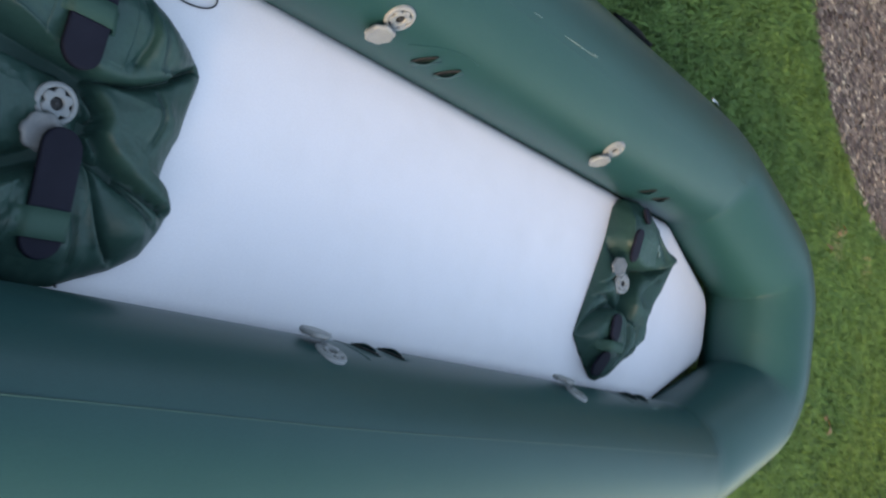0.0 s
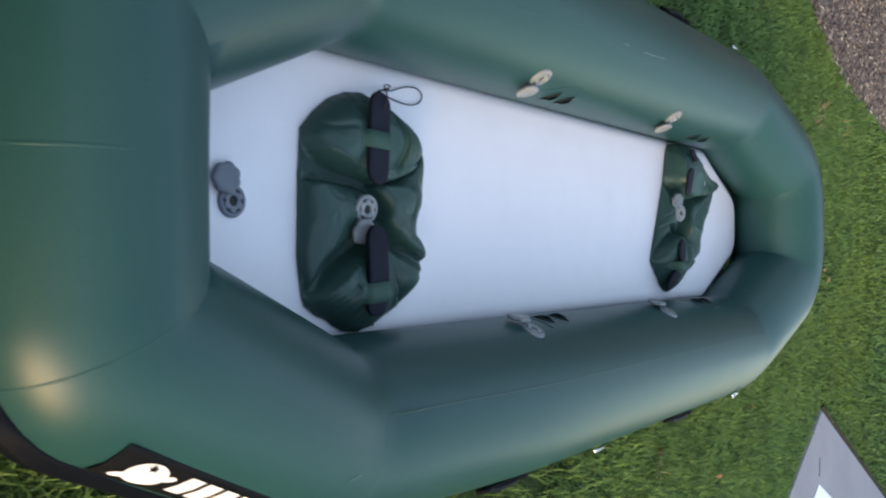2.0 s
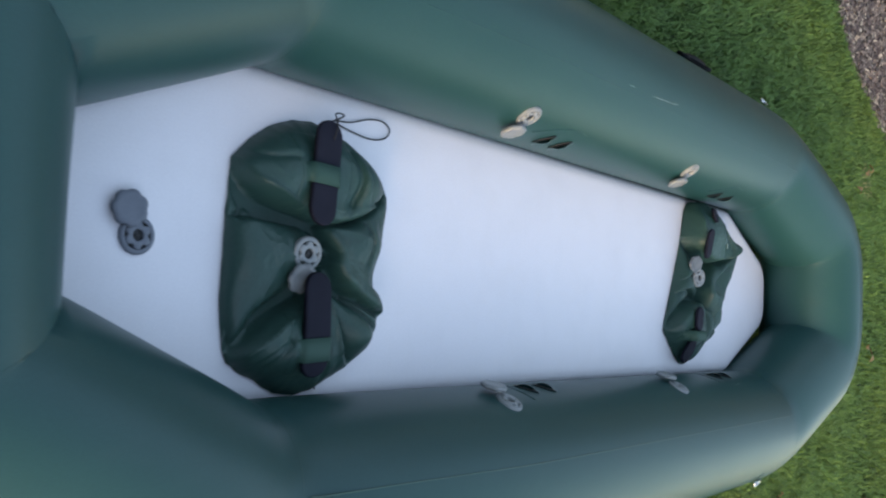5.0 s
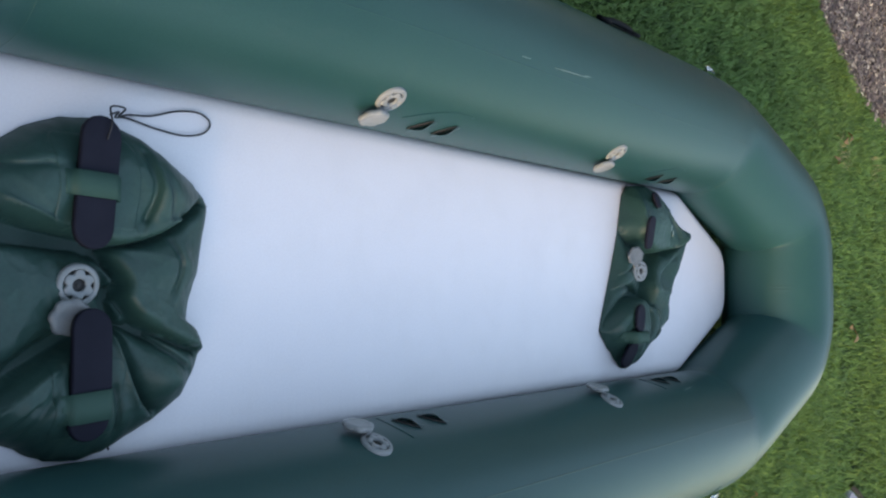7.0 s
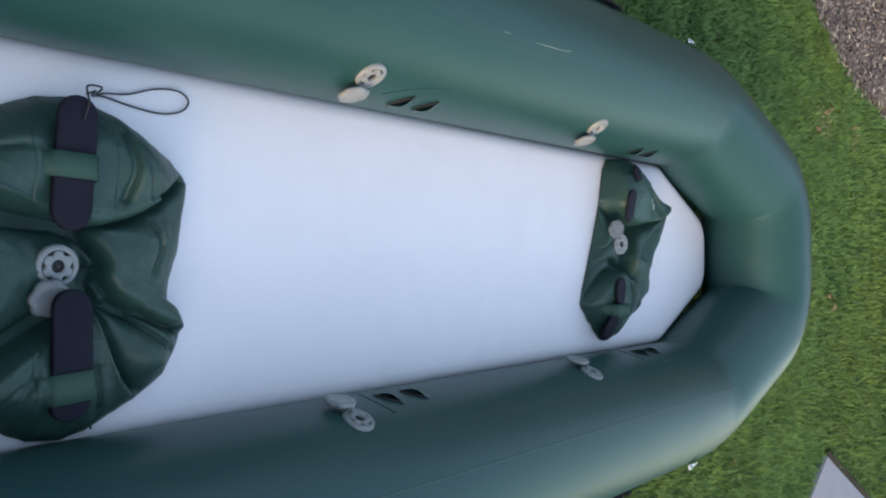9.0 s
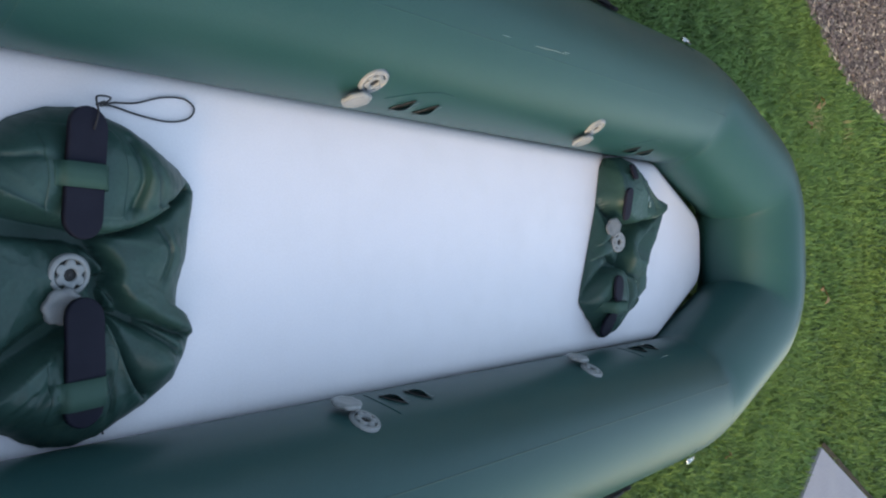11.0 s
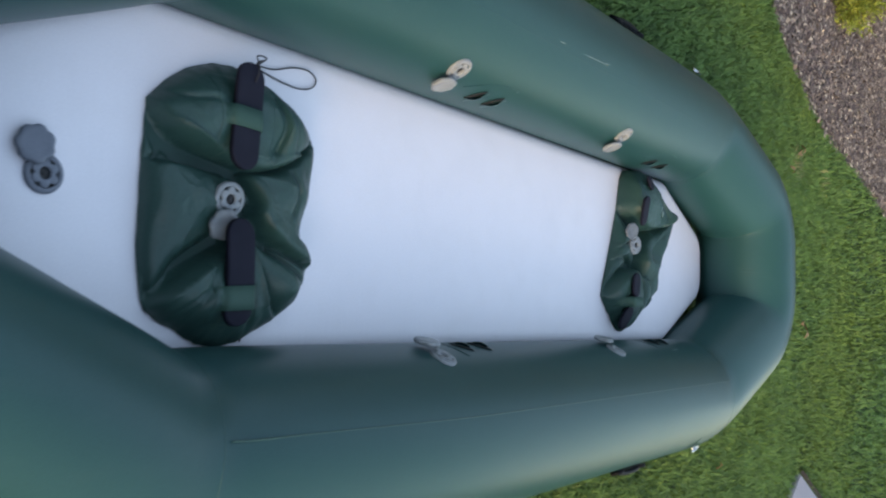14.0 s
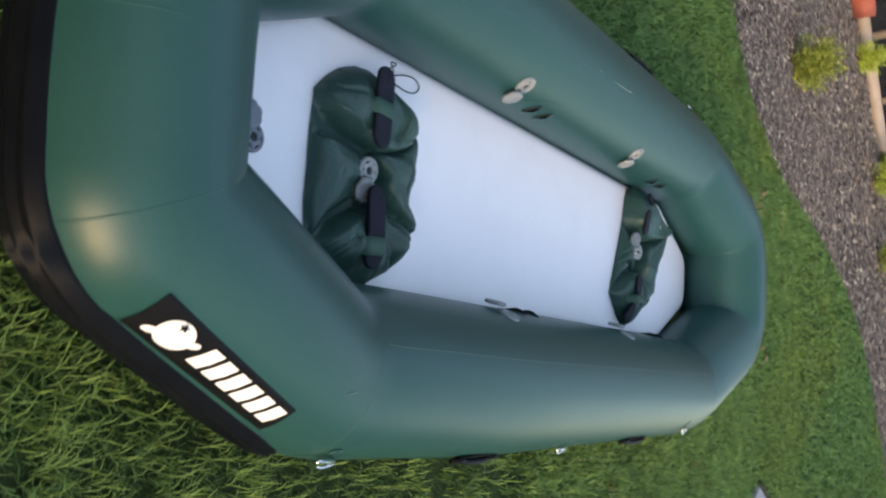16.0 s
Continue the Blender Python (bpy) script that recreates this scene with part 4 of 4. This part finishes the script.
def chips(count, x0, x1, y0, y1, size):
    x, y = rng.uniform(x0, x1, count), rng.uniform(y0, y1, count)
    keep = in_bed(x, y) > 0.02 + rng.normal(0, 0.03, count)
    x, y = x[keep], y[keep]
    n = len(x)
    a, ln, wd = rng.uniform(0, 6.3, n), rng.uniform(0.6, 1.8, n) * size, rng.uniform(0.3, 0.7, n) * size
    pit, rol = rng.normal(0, 0.35, n), rng.normal(0, 0.4, n)
    z = 0.03 + rng.uniform(0.0, 0.018, n)
    c, s = np.cos(a), np.sin(a)
    verts = np.zeros((n, 6, 3))
    for k, (u, v, h) in enumerate(((-1, -0.6, 0), (0.7, -1, 0), (1, 0.5, 0), (-0.5, 1, 0), (-0.1, 0.0, 0.35), (0.3, 0.1, 0.3))):
        px, py = u * ln / 2, v * wd / 2
        verts[:, k, 0] = x + px * c - py * s
        verts[:, k, 1] = y + px * s + py * c
        verts[:, k, 2] = z + px * pit + py * rol + h * size * 0.5
    f = np.array([(0, 1, 5), (0, 5, 4), (1, 2, 5), (2, 3, 5), (3, 4, 5), (3, 0, 4)])
    faces = (np.arange(n)[:, None, None] * 6 + f[None]).reshape(-1, 3)
    return verts.reshape(-1, 3), faces


v, f = chips(72000, 4.6, 9.5, 0.7, 4.8, 0.027)
scatter_mesh("bark_chips", v, f, CHIPS, "loose grey and brown bark chips", "mulch")
v, f = chips(44000, 9.5, 17.0, -3.0, 6.0, 0.045)
scatter_mesh("bark_chips", v, f, CHIPS, "loose grey and brown bark chips", "mulch")

# concrete slab whose corner reaches into the lawn
SLAB = [(5.91, -1.206), (3.36, -2.41), (2.2, -5.5), (12.0, -6.5), (10.3, -3.29)]
slab_area = np.array(SLAB)


def inside(poly, x, y, grow=0.0):
    """Whether places lie inside a convex polygon given clockwise or counter-clockwise."""
    c = poly.mean(0)
    ok = np.ones(np.shape(x), bool)
    for a, b in zip(poly, np.roll(poly, -1, 0)):
        n = np.array((b[1] - a[1], a[0] - b[0]))
        n = n / np.hypot(*n)
        if (c - a) @ n > 0:
            n = -n
        ok &= (x - a[0]) * n[0] + (y - a[1]) * n[1] < grow
    return ok


bm = bmesh.new()
lo = [bm.verts.new((x, y, -0.05)) for x, y in SLAB]
hi = [bm.verts.new((x, y, 0.035)) for x, y in SLAB]
bm.faces.new(hi)
bm.faces.new(reversed(lo))
for k in range(5):
    bm.faces.new((lo[k], lo[(k + 1) % 5], hi[(k + 1) % 5], hi[k]))
bmesh.ops.recalc_face_normals(bm, faces=bm.faces)
bmesh.ops.bevel(bm, geom=[e for e in bm.edges if all(vv.co.z > 0 for vv in e.verts)], offset=0.008, segments=2, affect="EDGES")
tagged(new("concrete_slab", mesh_of("concrete_slab", bm, CONCRETE, False)), "pale grey concrete slab set in the lawn", "paving", "", "structure")

# a dark crack in the slab, the dark brown strip along its edge and a white sheet that lies on it
bm = pipe(spline([(5.845, -1.52, 0.0345), (5.832, -1.56, 0.0345), (5.838, -1.60, 0.0345), (5.820, -1.64, 0.0345)], 4), 0.0045, 6)
tagged(new("crack", mesh_of("crack", bm, DARK)), "short dark crack in the concrete", "crack", "", "structure")
edge_rows = []
for k in spread(0, 1, 60):
    x, y = 5.91 + 4.3 * k, -1.206 - 2.041 * k
    w = 0.055 + 0.02 * noise.noise(Vector((x * 5, y * 5, 1.0)))
    edge_rows.append([(x + 0.002, y + 0.004, 0.030), (x + 0.43 * w * 0.5, y + 0.9 * w * 0.5, 0.044 + 0.008 * noise.noise(Vector((x * 22, y * 22, 3.0)))), (x + 0.43 * w, y + 0.9 * w, 0.012)])
bm = bmesh.new()
grid_faces(bm, edge_rows)
tagged(new("edge_strip", mesh_of("edge_strip", bm, BROWN_STRIP)), "narrow dark brown strip along the slab", "soil", "", "structure")
bm = rounded_slab([(5.80, -1.690), (5.05, -2.02), (5.60, -2.75), (7.05, -2.28)], 0.006, 0.002)
board = new("board", mesh_of("board", bm, WHITE, False))
board.location.z = 0.042
tagged(board, "thin white board lying flat on the concrete slab", "board")

# boat footprint on the ground, which flattens the grass
foot = np.array([(0.16, -0.26), (0.76, -0.56), (3.3, -0.56), (3.9, -0.26), (3.9, 0.26), (3.3, 0.56), (0.76, 0.56), (0.16, 0.26)])


def blades(count, x0, x1, y0, y1, length, width, tufted=0.0):
    """Bent tapered blades leaning at random, or gathered in tufts with bare gaps that lean one way each."""
    soft = 0.22 if count > 1000 else 0.01
    x, y = rng.uniform(x0, x1, count) + rng.normal(0, soft, count), rng.uniform(y0, y1, count) + rng.normal(0, soft, count)
    keep = (in_bed(x, y) < 0.015 + rng.normal(0, 0.012, count)) & ~inside(slab_area, x, y, 0.004) & ~inside(foot, x, y, 0.0)
    x, y = x[keep], y[keep]
    n = len(x)
    if tufted:
        patch = np.array([noise.noise(Vector((px * 16, py * 16, 4.3))) + 0.7 * noise.noise(Vector((px * 38, py * 38, 1.7))) for px, py in zip(x, y)])
        full = patch > rng.normal(0.06, 0.26, n)
        x, y = x[full], y[full]
        n = len(x)
    clump = np.array([noise.noise(Vector((px * 3.1, py * 3.1, 0.3))) for px, py in zip(x, y)])
    near = inside(foot, x, y, 0.12)
    ln = length * rng.uniform(0.55, 1.3, n) * (1 + 0.35 * clump) * np.where(near, 0.7, 1.0)
    wd = width * rng.uniform(0.7, 1.3, n)
    a = rng.uniform(0, 2 * math.pi, n)
    if tufted:
        a = 9 * np.array([noise.noise(Vector((px * 13, py * 13, 8.1))) for px, py in zip(x, y)]) + rng.normal(0, tufted, n)
    lean = np.abs(rng.normal(0.78, 0.3, n))
    dx, dy = np.cos(a), np.sin(a)
    sx, sy = -dy, dx
    verts = np.zeros((n, 5, 3))
    for k, (h, w) in enumerate(((0.0, 1.0), (0.0, -1.0), (0.55, 0.8), (0.55, -0.8), (1.0, 0.0))):
        bend = ln * lean * h * h
        verts[:, k, 0] = x + dx * bend + sx * w * wd / 2
        verts[:, k, 1] = y + dy * bend + sy * w * wd / 2
        verts[:, k, 2] = ln * h * np.sqrt(np.maximum(0.08, 1 - (lean * h) ** 2 * 0.6))
    f = np.array([(0, 1, 3), (0, 3, 2), (2, 3, 4)])
    faces = (np.arange(n)[:, None, None] * 5 + f[None]).reshape(-1, 3)
    return verts.reshape(-1, 3), faces


for args in (
    (38000, -0.7, 2.6, -1.6, -0.45, 0.052, 0.0036, 1.0), (13000, -0.75, 0.9, -1.35, -0.25, 0.064, 0.0032, 0.9), (30000, -0.7, 0.7, -0.5, 1.3, 0.055, 0.0045), (100000, 2.4, 5.4, -2.4, -0.2, 0.050, 0.0055),
    (100000, 2.2, 6.4, 0.2, 2.6, 0.046, 0.0055), (40000, 0.6, 2.4, 0.4, 1.6, 0.050, 0.005), (80000, 3.7, 7.5, -2.6, 1.7, 0.046, 0.007), (80000, 7.5, 17.0, -5.0, 1.4, 0.05, 0.012),
    (90000, -7.0, 2.6, -6.0, -1.5, 0.06, 0.010), (80000, -7.0, 4.6, 1.2, 4.98, 0.06, 0.010), (50000, -7.0, -0.6, -1.6, 1.4, 0.06, 0.009), (20000, 2.2, 3.8, -3.0, -2.2, 0.06, 0.009),
):
    v, f = blades(*args)
    scatter_mesh("grass", v, f, GRASS, "mown green lawn grass", "grass")


STRAW = leaf_mat("straw_blade", (0.16, 0.17, 0.07), (0.34, 0.32, 0.17))
for args in ((150, 5.80, 6.05, 0.72, 0.92, 0.06, 0.006), (40, 6.6, 6.8, 0.70, 0.86, 0.06, 0.007), (14, 3.00, 3.06, -1.04, -0.98, 0.06, 0.007)):
    v, f = blades(*args)
    scatter_mesh("dead_grass", v, f, STRAW, "pale dead grass tuft in the lawn", "grass")


# ---------------------------------------------------------------- unseen walls added to block and shape the light
# Unseen; added to darken the tube sides that face +y.
bm = bmesh.new()
bmesh.ops.create_cube(bm, size=1.0, matrix=Matrix.Translation((-3.0, 7.15, 2.3)) @ Matrix.Diagonal((24.0, 0.3, 4.6, 1)))
tagged(new("light_block_north", mesh_of("light_block_north", bm, UNSEEN_WALL, False)), "unseen grey wall that blocks light beside the lawn", "wall", "", "structure")
# Unseen; added to keep the western sky off the bow.
bm = bmesh.new()
bmesh.ops.create_cube(bm, size=1.0, matrix=Matrix.Translation((-2.4, 2.7, 1.4)) @ Matrix.Diagonal((0.25, 8.59, 2.8, 1)))
tagged(new("light_block_west", mesh_of("light_block_west", bm, UNSEEN_WALL, False)), "unseen grey wall that blocks the sky behind the bow", "wall", "", "structure")
# Unseen; added to hold low sun off the bow grass.
bm = bmesh.new()
bmesh.ops.create_cube(bm, size=1.0, matrix=Matrix.Translation((-2.4, -2.997, 0.27)) @ Matrix.Diagonal((0.22, 2.8, 0.54, 1)))
tagged(new("light_block_low", mesh_of("light_block_low", bm, UNSEEN_WALL, False)), "unseen low grey wall that shades the grass by the bow", "wall", "", "structure")
# Unseen; added so that the tubes reflect a dark surface beyond the stern.
bm = bmesh.new()
bmesh.ops.create_cube(bm, size=1.0, matrix=Matrix.Translation((19.4, 0.9, 3.5)) @ pose(0, 0, 0, 0, 0, -27.5) @ Matrix.Diagonal((24.0, 0.3, 7.0, 1)))
tagged(new("light_block_east", mesh_of("light_block_east", bm, UNSEEN_WALL, False)), "unseen grey wall that blocks the sky behind the garden bed", "wall", "", "structure")

# Unseen; added to hide the bright horizon from the near tube.
bm = bmesh.new()
bmesh.ops.create_cube(bm, size=1.0, matrix=Matrix.Translation((5.2, -9.2, 1.7)) @ Matrix.Diagonal((18.0, 0.3, 3.4, 1)))
tagged(new("light_block_south", mesh_of("light_block_south", bm, UNSEEN_WALL, False)), "unseen grey wall that blocks the horizon across the lawn", "wall", "", "structure")

# ---------------------------------------------------------------- loose leaves on the lawn
def dry_leaf(x, y, size, turn):
    bm = bmesh.new()
    rows = []
    for k in spread(0, 1, 8):
        w = size * 0.28 * math.sin(math.pi * (0.06 + 0.9 * k)) ** 0.8
        z = 0.03 + 0.012 * math.sin(5 * k + x)
        rows.append([(size * (k - 0.5), -w, z + 0.006), (size * (k - 0.5), 0, z), (size * (k - 0.5), w, z + 0.008)])
    grid_faces(bm, rows)
    ob = new("fallen_leaf", mesh_of("fallen_leaf", bm, DRY))
    ob.matrix_world = pose(x, y, 0.012, 0, 0, turn)
    tagged(ob, "dry brown fallen leaf lying in the grass", "leaf", "fallen leaves")


for x, y, size, turn in ((5.90, 0.88, 0.08, 20), (5.99, 0.92, 0.06, 75), (5.7, 0.74, 0.06, 140), (6.02, -0.29, 0.10, 60), (5.93, -0.24, 0.06, 10), (3.745, -1.21, 0.04, 30), (4.244, -0.943, 0.035, 80), (3.02, -0.95, 0.045, 120)):
    dry_leaf(x, y, size, turn)


# ---------------------------------------------------------------- shrubs in the bed
def shrub(x, y, w, h, material, label, seed, sprays=70):
    """A feathery shrub: short forked stems and sprays of many small needles."""
    r = np.random.default_rng(seed)
    root = thing("shrub", x, y, 0.03, label, "shrub", "shrubs in the bed")
    bm = bmesh.new()
    vv, ff = [], []
    for k in range(sprays):
        a, e = r.uniform(0, 6.283), r.uniform(0.25, 1.5)
        reach = r.uniform(0.6, 1.08)
        tip = Vector((math.cos(a) * math.cos(e) * w / 2, math.sin(a) * math.cos(e) * w / 2, math.sin(e) * h)) * reach
        if k < 16:
            stem = pipe(spline([(0, 0, 0), tip * 0.4 + Vector((0, 0, 0.04)), tip * 0.85], 4), 0.005, 5)
            me = bpy.data.meshes.new("tmp")
            stem.to_mesh(me)
            stem.free()
            bm.from_mesh(me)
            bpy.data.meshes.remove(me)
        d = tip.normalized()
        for q in range(34):
            t = r.uniform(0.35, 1.0)
            p = tip * t + Vector(r.normal(0, 0.022, 3))
            p.z = max(p.z, 0.01)
            n = (d * r.uniform(0.3, 1.2) + Vector(r.normal(0, 0.6, 3))).normalized()
            s = n.cross(Vector(r.normal(0, 1, 3))).normalized() * r.uniform(0.004, 0.008)
            ln = r.uniform(0.025, 0.055)
            o = len(vv)
            vv += [p - s, p + s, p + n * ln * 0.6 + s * 0.8, p + n * ln]
            ff += [(o, o + 1, o + 2), (o, o + 2, o + 3)]
    part("stems", bm, BARK, root)
    me = bpy.data.meshes.new("foliage")
    me.from_pydata([tuple(p) for p in vv], [], ff)
    me.materials.append(material)
    ob = new("foliage", me)
    ob.parent = root
    return root


shrub(7.10, 2.24, 0.62, 0.42, LIME, "small lime green feathery shrub in bark mulch", 11, 80)
shrub(11.35, 3.72, 0.46, 0.36, GOLD, "small golden yellow shrub beside a timber edging", 12)
shrub(12.95, 2.42, 0.85, 0.62, GOLD, "bright golden yellow shrub in bark mulch", 13, 100)
shrub(13.55, 1.36, 0.75, 0.60, LIME, "green shrub in bark mulch", 14, 100)
shrub(13.9, 2.95, 0.45, 0.45, MOSS, "dark green shrub beside a timber edging", 15)


# ---------------------------------------------------------------- timber-framed wall behind the bed
def beam(a, b, w, h):
    """A squared timber from a to b with slightly rounded arrises."""
    a, b = Vector(a), Vector(b)
    d = b - a
    bm = bmesh.new()
    bmesh.ops.create_cube(bm, size=1.0, matrix=Matrix.Diagonal((d.length, w, h, 1)))
    bmesh.ops.bevel(bm, geom=bm.edges[:], offset=0.008, segments=2, affect="EDGES")
    return move(bm, Matrix.Translation((a + b) / 2) @ d.to_track_quat("X", "Z").to_matrix().to_4x4())


frame_wall = thing("timber_frame", 12.2, 3.9, 0, "low weathered timber frame with dark panes behind the bed", "wall", "", "structure")
inv = Matrix.Translation((-12.2, -3.9, 0))
A, B = Vector((10.2, 5.0, 0)), Vector((17.5, 1.2, 0))
run = (B - A).normalized()
back = Vector((-run.y, run.x, 0))
part("sill", move(beam(A + Vector((0, 0, 0.1)), B + Vector((0, 0, 0.1)), 0.16, 0.16), inv), TIMBER, frame_wall)
part("top_rail", move(beam(A + Vector((0, 0, 1.3)), B + Vector((0, 0, 1.3)), 0.12, 0.12), inv), TIMBER, frame_wall)
for k in range(7):
    p = A + run * (0.55 + 1.25 * k)
    part("post", move(beam(p + Vector((0, 0, 0.18)), p + Vector((0, 0, 1.24)), 0.1, 0.1), inv), TIMBER, frame_wall)
for k in range(6):
    p = A + run * (0.55 + 1.25 * k)
    bm = bmesh.new()
    bmesh.ops.create_cube(bm, size=1.0, matrix=Matrix.Translation(p + run * 0.625 + Vector((0, 0, 0.71))) @ pose(0, 0, 0, 0, 0, math.degrees(math.atan2(run.y, run.x))) @ Matrix.Diagonal((1.14, 0.012, 1.05, 1)))
    part("pane", move(bm, inv), PANE, frame_wall, "dark reflecting pane", False)

bm = bmesh.new()
bmesh.ops.create_cube(bm, size=1.0, matrix=Matrix.Diagonal((0.42, 0.22, 0.26, 1)))
bmesh.ops.bevel(bm, geom=bm.edges[:], offset=0.01, segments=2, affect="EDGES")
br = new("brick_block", mesh_of("brick_block", bm, BRICK))
br.matrix_world = pose(10.95, 4.34, 0.165, 0, 0, -27.5)
tagged(br, "red brick block lying in front of the timber sill", "brick")
